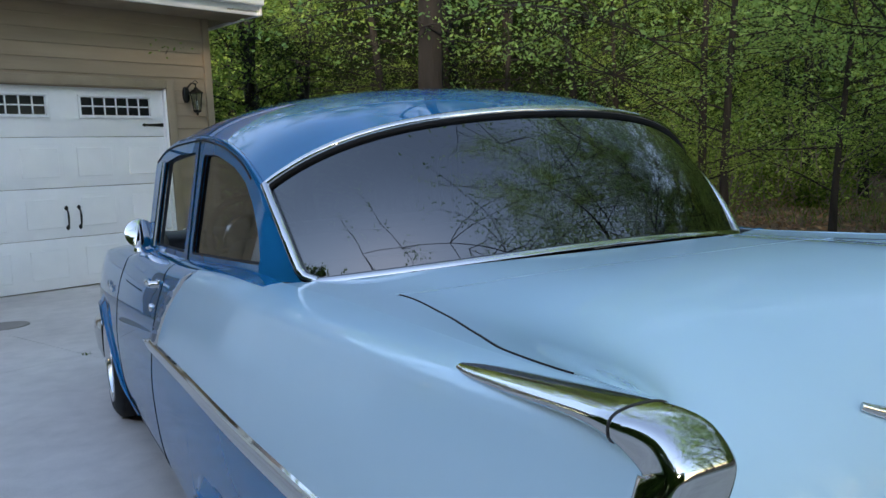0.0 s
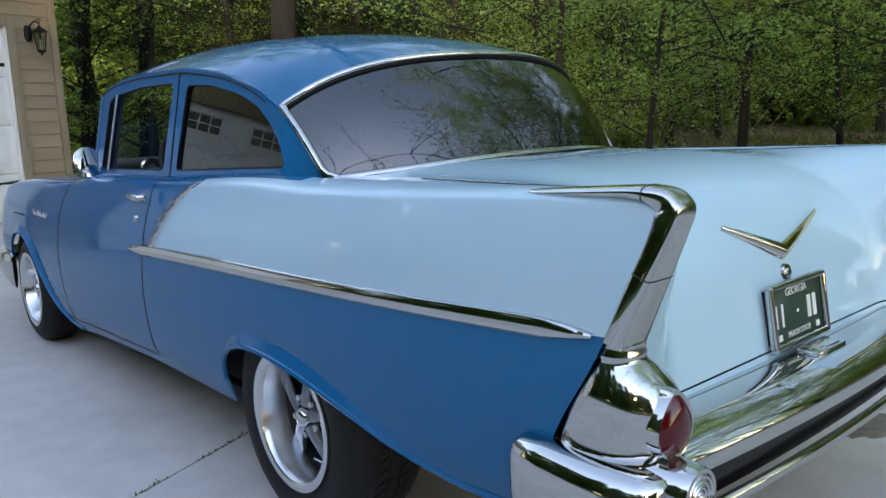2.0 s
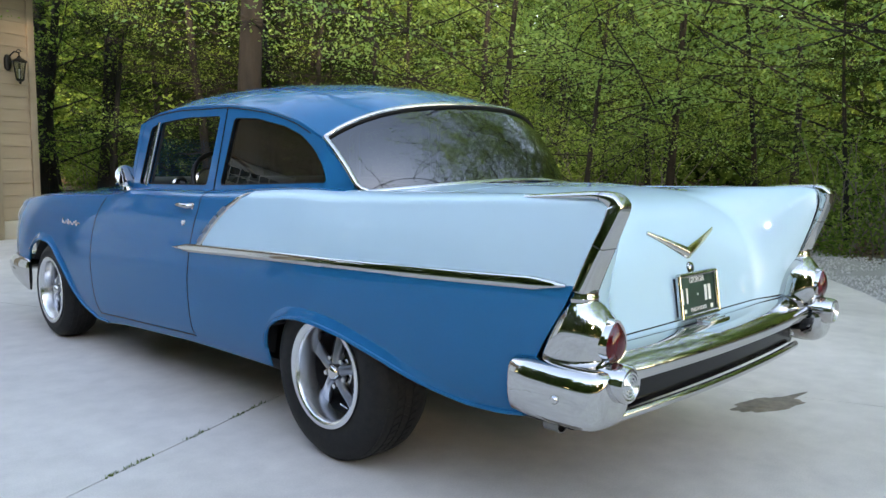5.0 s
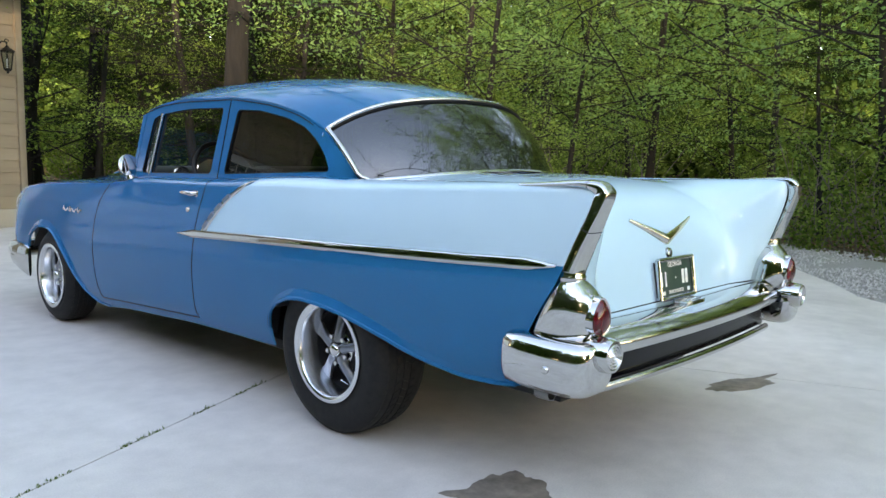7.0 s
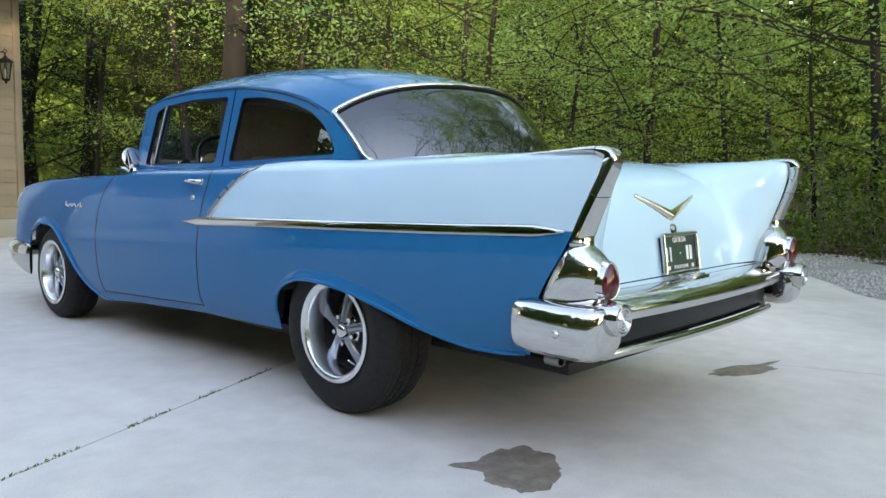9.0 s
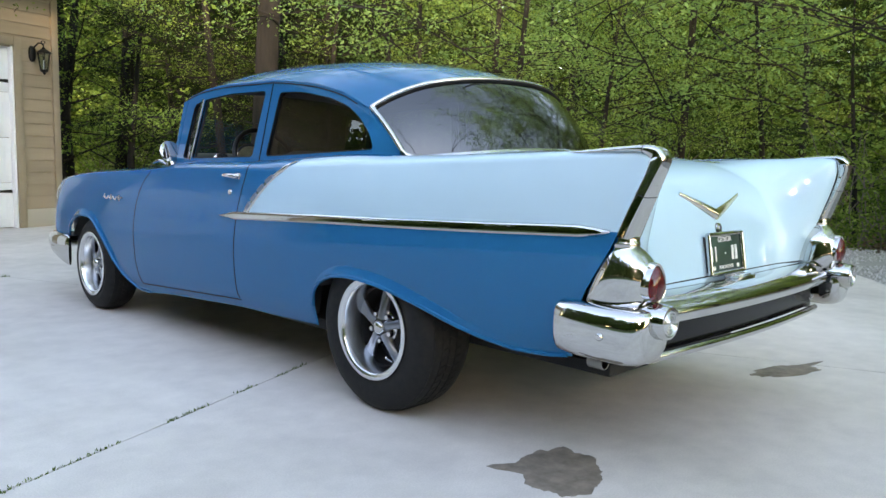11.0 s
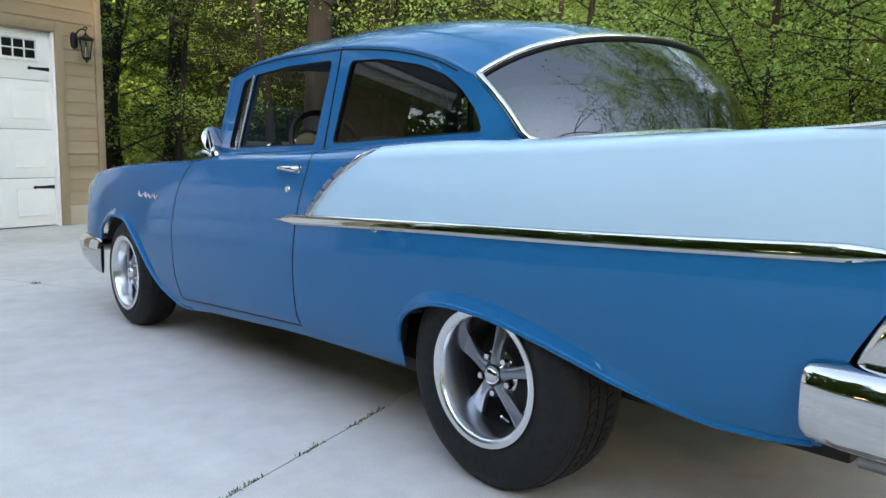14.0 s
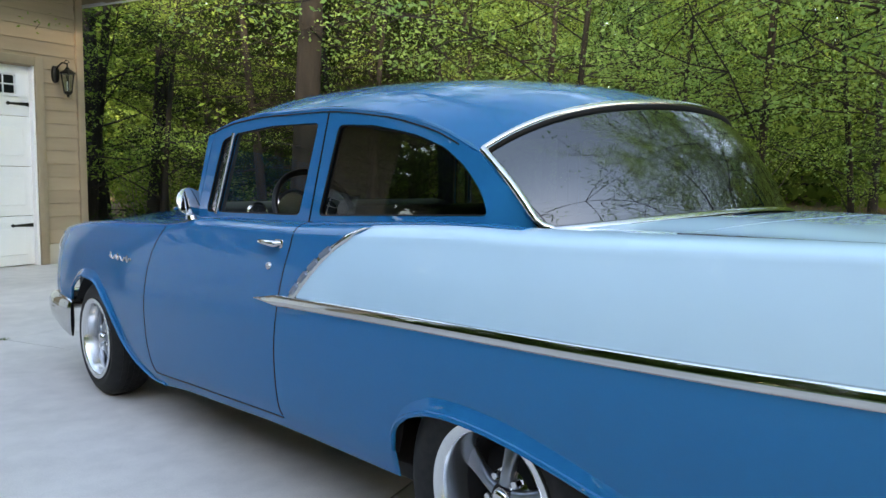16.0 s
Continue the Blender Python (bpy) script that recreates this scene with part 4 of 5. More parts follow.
for side, m in ((-1, CHROME), (1, GOLD)):
    pts, rad = [], []
    for k in span(0, 1, 12):
        p, n = on_deck(side * (0.22 if side < 0 else 0.262) * k, 0.868 + (0.082 if side < 0 else 0.072) * k)
        pts.append(p + n * 0.006)
        rad.append(0.022 * (1 - 0.70 * k) if k > 0.05 else 0.022)
    part("vee_emblem", tube(pts, rad, 10, squash=((0, 1, 0), 0.55)), CHROME if side < 0 else GOLD, car, "chrome V emblem arm on the trunk")
p, n = on_deck(0, 0.818)
k = part("trunk_lock", lathe([(0.0, -0.012), (0.008, -0.014), (0.010, -0.010), (0.019, -0.009), (0.022, -0.002), (0.022, 0.004)], 24, "Y"), CHROME, car, "round trunk lock")
k.location = p
k.rotation_euler = (math.atan2(n.z, -n.y) * -1, 0, 0)
part("key_slot", box(0.005, 0.003, 0.011, 0, (0, -0.0145, 0)), BLACK, k)

# ---- number plate in its frame ----
p, n = on_deck(0, 0.72)
tilt = math.atan2(n.z, -n.y)
pl = new("plate_holder")
pl.parent = car
pl.matrix_local = Matrix.Translation(p + n * 0.016) @ Matrix.Rotation(-tilt + 0.03, 4, "X") @ Matrix.Diagonal((0.88, 1, 0.92, 1))
part("number_plate", box(0.305, 0.003, 0.153, 0.001, (0, 0, 0)), GREENPLATE, pl, "dark green number plate with white characters")
for a, b in (((-0.16, 0.082), (0.16, 0.082)), ((-0.16, -0.082), (0.16, -0.082)), ((-0.16, -0.082), (-0.16, 0.082)), ((0.16, -0.082), (0.16, 0.082))):
    part("plate_frame_bar", tube([(a[0], -0.006, a[1]), (b[0], -0.006, b[1])], 0.0105, 10), CHROME, pl)
part("plate_back", box(0.30, 0.02, 0.15, 0.004, (0, 0.012, 0)), BLACK, pl)


def bar(x, z, w, h):
    part("plate_mark", box(w, 0.002, h, 0, (x, -0.0028, z)), WHITE, pl, smooth=False)


def words(text, x, z, size, parent):
    cu = bpy.data.curves.new("lettering", "FONT")
    cu.body, cu.size, cu.align_x, cu.align_y, cu.extrude = text, size, "CENTER", "CENTER", 0.0008
    ob = new("tmp_text", cu)
    me = bpy.data.meshes.new_from_object(ob.evaluated_get(bpy.context.evaluated_depsgraph_get()))
    bpy.data.objects.remove(ob)
    me.materials.append(WHITE)
    t = new("lettering", me)
    t.parent = parent
    t.matrix_local = Matrix.Translation((x, -0.003, z)) @ Matrix.Rotation(radians(90), 4, "X")
    return t


words("GEORGIA", 0.0, 0.058, 0.030, pl)
words("PEACH STATE", 0.0, -0.058, 0.022, pl)
for x in (-0.128, -0.092):
    bar(x, 0.0, 0.010, 0.062)
for x in (0.070, 0.104):
    bar(x, 0.0, 0.020, 0.062)
bar(0.0, 0.0, 0.008, 0.008)
bar(0.115, -0.058, 0.02, 0.016)
bar(-0.115, -0.058, 0.02, 0.016)


# the tail ends a little further forward than the curves above
def tuck(y):
    t = min(max((-0.55 - y) / 0.5, 0), 1)
    return 0.022 * t * t * (3 - 2 * t)


for ob in list(car.children_recursive):
    if ob.parent is car and ob.location.length > 0.01:
        ob.location.y += tuck(ob.location.y)
    elif ob.type == "MESH" and ob.parent.type == "MESH" and ob.parent.location.length > 0.01 or ob.parent is not car and ob.parent.type == "EMPTY":
        continue
    else:
        for v in ob.data.vertices:
            v.co.y += tuck(v.co.y)


# ---- ground, driveway ----
CONCRETE = mat("concrete", (0.42, 0.41, 0.40), 0.85)
c1, c2, c3 = texture(CONCRETE, "Noise", 0.55, 8), texture(CONCRETE, "Noise", 6.0, 8), texture(CONCRETE, "Noise", 160.0, 4)
cc = mix(CONCRETE, ramp(CONCRETE, c1.outputs["Fac"], [(0.32, (0.50, 0.455, 0.42)), (0.5, (0.595, 0.545, 0.505)), (0.68, (0.655, 0.605, 0.565))]), ramp(CONCRETE, c2.outputs["Fac"], [(0.3, (0.88, 0.88, 0.88)), (0.7, (1.05, 1.05, 1.04))]), 1.0)
base(CONCRETE, mix(CONCRETE, cc, ramp(CONCRETE, c3.outputs["Fac"], [(0.35, (0.90, 0.90, 0.90)), (0.65, (1.04, 1.04, 1.04))]), 1.0))
bump(CONCRETE, c3.outputs["Fac"], 0.2, 0.003)
EARTH = mat("forest_floor", (0.12, 0.09, 0.06), 0.95)
e1, e2 = texture(EARTH, "Noise", 0.35, 8), texture(EARTH, "Noise", 9.0, 8)
ec = ramp(EARTH, e1.outputs["Fac"], [(0.35, (0.12, 0.085, 0.055)), (0.52, (0.15, 0.11, 0.07)), (0.68, (0.09, 0.12, 0.04))])
base(EARTH, mix(EARTH, ec, ramp(EARTH, e2.outputs["Fac"], [(0.3, (0.5, 0.45, 0.42)), (0.7, (1.3, 1.25, 1.2))]), 1.0))
tc = EARTH.node_tree.nodes.new("ShaderNodeTexCoord")
sx = EARTH.node_tree.nodes.new("ShaderNodeSeparateXYZ")
EARTH.node_tree.links.new(tc.outputs["Object"], sx.inputs["Vector"])
lawn = EARTH.node_tree.nodes.new("ShaderNodeMapRange")
lawn.inputs["From Min"].default_value, lawn.inputs["From Max"].default_value = -8.0, -9.0
EARTH.node_tree.links.new(sx.outputs["X"], lawn.inputs["Value"])
floor_colour = EARTH.node_tree.nodes["Principled BSDF"].inputs["Base Color"].links[0].from_socket
base(EARTH, mix(EARTH, floor_colour, ramp(EARTH, e2.outputs["Fac"], [(0.3, (0.05, 0.10, 0.02)), (0.7, (0.11, 0.18, 0.045))]), lawn.outputs["Result"], "MIX"))
bump(EARTH, e2.outputs["Fac"], 0.8, 0.06)


def land(a, b):
    d = math.hypot(a - 0.5, b - 0.5)
    k = min(max((d - 9) / 8, 0), 1)
    far = min(max((d - 14) / 30, 0), 1)
    return (a, b, -0.035 + k * 0.10 * noise.noise((a * 0.25, b * 0.25, 0)) + 0.9 * far * far * (3 - 2 * far) * (0.6 + 0.4 * noise.noise((a * 0.05, b * 0.05, 3))))


GRID = [-400, -220, -120] + span(-70, 70, 90) + [120, 220, 400]
tagged(part("ground", sheet(GRID, GRID, land), EARTH), "leaf-littered woodland floor round the driveway", "ground", kind="structure")

JOINT_O, JU, JV, CELL = Vector((-0.91, 4.735)), Vector((0.925, 0.381)), Vector((-0.381, 0.925)), 3.747
EDGE = [(-8.6, -13), (-2.0, -13), (1.2, -7.0), (3.4, -2.4), (4.72, -0.52), (5.3, -0.15), (6.15, 0.55), (6.7, 2.0), (6.6, 4.6), (5.2, 6.8), (3.4, 8.6), (1.6, 10.2), (-8.6, 11.2)]


def clip(poly, n, d):
    """The part of a 2D polygon where p.n <= d."""
    out = []
    for p, q in zip(poly, poly[1:] + poly[:1]):
        a, b = p.dot(n) - d, q.dot(n) - d
        if a <= 0:
            out.append(p)
        if a * b < 0:
            out.append(p.lerp(q, a / (a - b)))
    return out


drive = tagged(new("driveway"), "pale grey concrete driveway with control joints", "driveway", kind="structure")
for i in range(-5, 5):
    for j in range(-6, 4):
        lo = JOINT_O + JU * CELL * i + JV * CELL * j
        poly = [Vector(p) for p in EDGE]
        g = 0.0022
        for n, d in ((-JU, -(lo.dot(JU) + g)), (JU, lo.dot(JU) + CELL - g), (-JV, -(lo.dot(JV) + g)), (JV, lo.dot(JV) + CELL - g)):
            poly = clip(poly, n, d) if len(poly) > 2 else []
        if len(poly) < 3:
            continue
        bm = bmesh.new()
        top = [bm.verts.new((p.x, p.y, 0)) for p in poly]
        low = [bm.verts.new((p.x, p.y, -0.09)) for p in poly]
        bm.faces.new(top)
        for k in range(len(poly)):
            bm.faces.new((top[k], low[k], low[(k + 1) % len(poly)], top[(k + 1) % len(poly)]))
        part("slab", bm, CONCRETE, drive, smooth=False)
JOINT = mat("joint_dirt", (0.24, 0.21, 0.17), 0.95)
bm = bmesh.new()
bm.faces.new([bm.verts.new((x, y, -0.006)) for x, y in EDGE])
part("joint_fill", bm, JOINT, drive, smooth=False)

# damp stains with ragged edges
STAIN = mat("damp_stain", (0.16, 0.14, 0.12), 0.7)
st = texture(STAIN, "Noise", 14.0, 6)
base(STAIN, ramp(STAIN, st.outputs["Fac"], [(0.3, (0.125, 0.10, 0.078)), (0.7, (0.275, 0.225, 0.18))]))
rng = random.Random(4)


def stain(cx, cy, rx, ry, turn, tail, way=math.pi, mtl=STAIN):
    pts = []
    for k in range(90):
        t = 2 * math.pi * k / 90
        r = 1 + 0.22 * noise.noise((math.cos(t) * 2.2 + cx, math.sin(t) * 2.2, cy)) + 0.10 * noise.noise((math.cos(t) * 7, math.sin(t) * 7, cx))
        r += tail * math.exp(-((t - way) / 0.13) ** 2)
        x, y = rx * r * math.cos(t), ry * r * math.sin(t)
        pts.append((cx + x * math.cos(turn) - y * math.sin(turn), cy + x * math.sin(turn) + y * math.cos(turn)))
    bm = bmesh.new()
    top = [bm.verts.new((x, y, 0.0022)) for x, y in pts]
    mid = [bm.verts.new((cx + (x - cx) * 1.06, cy + (y - cy) * 1.06, 0.0004)) for x, y in pts]
    bm.faces.new(top)
    for k in range(90):
        bm.faces.new((top[k], mid[k], mid[(k + 1) % 90], top[(k + 1) % 90]))
    return tagged(part("damp_stain", bm, mtl), "dark damp stain on the concrete", "stain", kind="structure")


stain(-0.785, -0.935, 0.14, 0.195, radians(-51), 0.75)
stain(1.19, -0.92, 0.215, 0.085, radians(-17), 0.9, radians(20))
bm = lathe([(0.0, 0.004), (0.19, 0.004), (0.20, 0.008), (0.215, 0.008), (0.22, 0.0)], 40, "Z")
dc = part("drain_cover", bm, mat("cast_iron", (0.27, 0.24, 0.21), 0.8, 0.1))
dc.location = (-1.50, 6.55, 0)
tagged(dc, "round iron drain cover set in the concrete", "drain cover")

# gravel verge beside the concrete
GRAVEL = mat("gravel", (0.36, 0.35, 0.33), 0.9)
gi = GRAVEL.node_tree.nodes.new("ShaderNodeNewGeometry")
base(GRAVEL, ramp(GRAVEL, gi.outputs["Random Per Island"], [(0.0, (0.20, 0.19, 0.18)), (0.5, (0.36, 0.35, 0.335)), (1.0, (0.52, 0.50, 0.47))]))
GB = mat("gravel_bed", (0.30, 0.29, 0.27), 0.95)
bump(GB, texture(GB, "Noise", 60.0).outputs["Fac"], 0.6, 0.02)
GEDGE = [Vector(p) for p in EDGE[2:11]]


def verge(k, w):
    f = k * (len(GEDGE) - 1)
    i = min(int(f), len(GEDGE) - 2)
    p, q = GEDGE[i], GEDGE[i + 1]
    n = Vector((q.y - p.y, p.x - q.x)).normalized()
    c = p.lerp(q, f - i)
    return c + n * w


tagged(part("gravel_bed", sheet(span(0, 1, 60), span(0, 1, 4), lambda k, v: (*verge(k, (1.55 + 0.25 * math.sin(k * 21)) * v), -0.015 + 0.05 * v)), GB), "bed of fine grey gravel", "gravel", kind="structure")
verts, faces = [], []
for _ in range(9000):
    k, w = rng.random() * 0.75, rng.random() * 1.75
    c = verge(k, w)
    r = rng.uniform(0.008, 0.022)
    z = 0.0 + 0.04 * w / 1.6
    n0 = len(verts)
    a0 = rng.random() * 6.28
    for j in range(4):
        verts.append((c.x + r * math.cos(a0 + j * 1.571) * rng.uniform(0.8, 1.3), c.y + r * math.sin(a0 + j * 1.571) * rng.uniform(0.8, 1.3), z - 0.01))
    verts.append((c.x, c.y, z + r * 0.7))
    faces += [(n0 + j, n0 + (j + 1) % 4, n0 + 4) for j in range(4)]
me = bpy.data.meshes.new("gravel")
me.from_pydata(verts, [], faces)
me.materials.append(GRAVEL)
tagged(new("gravel", me), "loose grey gravel along the driveway's edge", "gravel", kind="stuff")

# ---- garage ----
SIDING = mat("tan_siding", (0.36, 0.27, 0.165), 0.75)
s1, s2 = texture(SIDING, "Noise", 3.0, 6, (0.3, 1, 3)), texture(SIDING, "Noise", 60.0, 4, (0.15, 1, 1.5))
sc = mix(SIDING, (0.33, 0.25, 0.17), ramp(SIDING, s1.outputs["Fac"], [(0.3, (0.88, 0.87, 0.86)), (0.7, (1.06, 1.06, 1.06))]), 1.0)
oi = SIDING.node_tree.nodes.new("ShaderNodeObjectInfo")
base(SIDING, mix(SIDING, sc, ramp(SIDING, oi.outputs["Random"], [(0.0, (0.93, 0.93, 0.93)), (1.0, (1.05, 1.05, 1.05))]), 1.0))
bump(SIDING, s2.outputs["Fac"], 0.3, 0.004)
TRIM = mat("tan_trim", (0.30, 0.225, 0.14), 0.7)
base(TRIM, ramp(TRIM, texture(TRIM, "Noise", 4.0).outputs["Fac"], [(0.3, (0.255, 0.195, 0.13)), (0.7, (0.31, 0.24, 0.165))]))
WHITEPAINT = mat("white_paint", (0.78, 0.78, 0.77), 0.42)
base(WHITEPAINT, ramp(WHITEPAINT, texture(WHITEPAINT, "Noise", 2.5, 6).outputs["Fac"], [(0.3, (0.74, 0.74, 0.745)), (0.7, (0.80, 0.80, 0.80))]))
IRON = mat("black_iron", (0.015, 0.014, 0.013), 0.45, 0.6)
PANE = mat("dark_pane", (0.010, 0.011, 0.013), 0.08, 0.0, 0.0, Specular_IOR_Level=0.3)
GY, CX, DR, DL, DT = -0.06, 0.68, 0.0, -2.60, 2.46
G = Matrix.Translation((0.53, 9.30, 0)) @ Matrix.Rotation(radians(18), 4, "Z")
garage = thing("garage", "garage building with tan lap siding and white eaves", "garage", m=G)
SECOND, WEST = -3.60, -6.6
for x0, x1, z0, z1 in ((WEST, DL + SECOND, 0, 3.44), (DR + SECOND, DL, 0, 3.44), (DR, CX, 0, 3.44), (DL, DR, DT, 3.44), (DL + SECOND, DR + SECOND, DT, 3.44)):
    part("wall_core", box(x1 - x0, 0.16, z1 - z0, 0, ((x0 + x1) / 2, GY + 0.12, (z0 + z1) / 2)), TRIM, garage, smooth=False)
part("side_wall", box(0.16, 7.0, 3.44, 0, (WEST + 0.08, GY + 3.7, 1.72)), TRIM, garage, smooth=False)
part("back_wall", box(CX - WEST, 0.16, 3.44, 0, ((CX + WEST) / 2, GY + 7.1, 1.72)), TRIM, garage, smooth=False)
part("side_wall", box(0.16, 7.0, 3.44, 0, (CX - 0.08, GY + 3.7, 1.72)), TRIM, garage, smooth=False)


def lap(x0, x1, z0, dz, y, along="X"):
    """One lap board: thin at the top, proud at its lower edge."""
    prof = [(0.0, 0.0), (-0.020, 0.0), (-0.022, 0.004), (-0.006, dz + 0.012), (0.0, dz + 0.012)]
    bm = bmesh.new()
    rows = [[bm.verts.new((x, y + p[0], z0 + p[1]) if along == "X" else (y - p[0], x, z0 + p[1])) for p in prof] for x in (x0, x1)]
    for i in range(5):
        bm.faces.new((rows[0][i], rows[0][(i + 1) % 5], rows[1][(i + 1) % 5], rows[1][i]))
    bm.faces.new(rows[0])
    bm.faces.new(rows[1])
    return bm


z = 0.26
while z < 3.40:
    dz = 0.168
    if z + dz < DT + 0.12:
        part("siding_board", lap(DR + 0.115, CX - 0.095, z, dz, GY + 0.038), SIDING, garage, smooth=False)
        part("siding_board", lap(DR + SECOND + 0.115, DL - 0.115, z, dz, GY + 0.038), SIDING, garage, smooth=False)
        part("siding_board", lap(WEST, DL + SECOND - 0.115, z, dz, GY + 0.038), SIDING, garage, smooth=False)
    else:
        part("siding_board", lap(WEST, CX - 0.095, z, dz, GY + 0.038), SIDING, garage, smooth=False)
    part("siding_board", lap(GY + 0.12, GY + 7.2, z, dz, CX + 0.002, "Y"), SIDING, garage, smooth=False)
    z += dz
part("corner_board", box(0.10, 0.05, 3.24, 0.006, (CX - 0.045, GY + 0.012, 1.80)), TRIM, garage)
part("corner_board", box(0.05, 0.10, 3.24, 0.006, (CX + 0.012, GY + 0.09, 1.80)), TRIM, garage)
FOUND = mat("foundation", (0.40, 0.35, 0.28), 0.9)
bump(FOUND, texture(FOUND, "Noise", 30.0).outputs["Fac"], 0.4, 0.01)
part("foundation", box(CX + 0.01 - DR - 0.11, 0.06, 0.255, 0.004, ((CX + DR + 0.12) / 2, GY + 0.02, 0.125)), FOUND, garage)
for x0, x1 in ((DR + SECOND + 0.115, DL - 0.115), (WEST, DL + SECOND - 0.115)):
    part("foundation", box(x1 - x0, 0.06, 0.255, 0.004, ((x0 + x1) / 2, GY + 0.02, 0.125)), FOUND, garage)
for off in (0, SECOND):
    for x, d in ((DR + 0.055, -0.07), (DL - 0.055, 0.07)):
        part("door_casing", box(0.11, 0.07, DT + 0.11, 0.005, (x + off, GY + 0.008, (DT + 0.11) / 2)), TRIM, garage)
        part("door_stop", box(0.03, 0.10, DT, 0.004, (x + d + off, GY + 0.05, DT / 2)), WHITEPAINT, garage)
    part("door_casing", box(DR - DL, 0.07, 0.11, 0.005, ((DR + DL) / 2 + off, GY + 0.008, DT + 0.055)), TRIM, garage)
part("soffit", box(8.0, 0.62, 0.03, 0.004, (CX - 3.58, GY - 0.26, 3.44)), TRIM, garage)
part("fascia", box(8.1, 0.04, 0.20, 0.006, (CX - 3.58, GY - 0.58, 3.51)), WHITEPAINT, garage, "white painted fascia board")
part("gutter", box(8.1, 0.11, 0.10, 0.02, (CX - 3.58, GY - 0.655, 3.58)), WHITEPAINT, garage)
part("rake_soffit", box(0.50, 7.6, 0.03, 0.004, (CX + 0.20, GY + 3.2, 3.46)), TRIM, garage)
part("fascia", box(0.04, 7.7, 0.20, 0.006, (CX + 0.44, GY + 3.2, 3.51)), WHITEPAINT, garage)
ROOFING = mat("roof_shingles", (0.10, 0.09, 0.085), 0.9)
bump(ROOFING, texture(ROOFING, "Noise", 25.0).outputs["Fac"], 0.5, 0.02)
bm = bmesh.new()
q = [bm.verts.new(p) for p in ((WEST - 0.4, GY - 0.72, 3.64), (CX + 0.48, GY - 0.72, 3.64), (CX + 0.48, GY + 3.5, 5.84), (WEST - 0.4, GY + 3.5, 5.84))]
q2 = [bm.verts.new((v.co.x, 2 * (GY + 3.5) - v.co.y, v.co.z)) for v in q[:2]]
bm.faces.new(q)
bm.faces.new((q[3], q[2], q2[1], q2[0]))
solid(part("roof", bm, ROOFING, garage, smooth=False), 0.06)

# sectional garage door with carriage hardware
gd = thing("garage_door", "white sectional garage door with black strap hinges and small windows", "garage door", m=G)
DY, MID = GY + 0.075, (DR + DL) / 2
SH = (DT - 0.02) / 4
for i in range(4):
    z0 = 0.012 + SH * i
    sec = part("door_section", box(DR - DL - 0.02, 0.045, SH - 0.006, 0.004, (MID, DY + 0.02, z0 + SH / 2)), WHITEPAINT, gd)
    if i < 3:
        for c in range(4):
            w = (DR - DL - 0.02) / 4
            x = DL + 0.01 + w * (c + 0.5)
            a, b = w / 2 - 0.065, SH / 2 - 0.085
            bm = bmesh.new()
            loops = []
            for s_, d in ((0.0, 0.0), (0.014, -0.007), (0.03, -0.007), (0.05, 0.003)):
                loops.append([bm.verts.new((x + u * (a - s_), DY - 0.0035 - d * 1.7, z0 + SH / 2 + v * (b - s_))) for u, v in ((-1, -1), (1, -1), (1, 1), (-1, 1))])
            for p, q in zip(loops[:-1], loops[1:]):
                for k in range(4):
                    bm.faces.new((p[k], p[(k + 1) % 4], q[(k + 1) % 4], q[k]))
            bm.faces.new(loops[-1])
            part("raised_panel", bm, WHITEPAINT, sec, sharp=15)
    else:
        for x0, x1 in ((MID + 0.205, MID + 1.085), (MID - 1.085, MID - 0.205)):
            zc, hh, ww = 2.218, 0.115, (x1 - x0) / 2
            xm = (x0 + x1) / 2
            for nm, g in (("window_frame", ((ww * 2 + 0.06, 0.03, xm, zc + hh + 0.015), (ww * 2 + 0.06, 0.03, xm, zc - hh - 0.015))), ):
                for gw, gh, gx, gz in g:
                    part(nm, box(gw, 0.03, gh, 0.004, (gx, DY - 0.012, gz)), WHITEPAINT, sec)
            for x in (x0 - 0.015, x1 + 0.015):
                part("window_frame", box(0.03, 0.03, hh * 2, 0.004, (x, DY - 0.012, zc)), WHITEPAINT, sec)
            for c in range(6):
                for r in range(2):
                    pw, ph = (x1 - x0) / 6, hh
                    part("pane", box(pw - 0.018, 0.006, ph - 0.016, 0, (x0 + pw * (c + 0.5), DY - 0.006, zc - hh + ph * (r + 0.5))), PANE, sec, smooth=False)
            for c in range(1, 6):
                part("muntin", box(0.016, 0.018, hh * 2, 0.002, (x0 + (x1 - x0) * c / 6, DY - 0.010, zc)), WHITEPAINT, sec)
            part("muntin", box(x1 - x0, 0.020, 0.016, 0.002, (xm, DY - 0.010, zc)), WHITEPAINT, sec)
for z, hx, sgn in ((1.99, DR - 0.04, -1), (0.505, DR - 0.04, -1), (1.99, DL + 0.04, 1), (0.505, DL + 0.04, 1)):
    bm = bmesh.new()
    pr = [(0, 0.024), (0.22, 0.013), (0.245, 0.013), (0.262, 0.024), (0.29, 0.0), (0.262, -0.024), (0.245, -0.013), (0.22, -0.013), (0, -0.024)]
    f = [bm.verts.new((hx + sgn * a, DY - 0.014, z + b)) for a, b in pr]
    g = [bm.verts.new((hx + sgn * a, DY - 0.003, z + b)) for a, b in pr]
    bm.faces.new(f)
    for k in range(len(pr)):
        bm.faces.new((f[k], g[k], g[(k + 1) % len(pr)], f[(k + 1) % len(pr)]))
    part("strap_hinge", bm, IRON, gd, "black iron strap hinge", smooth=False)
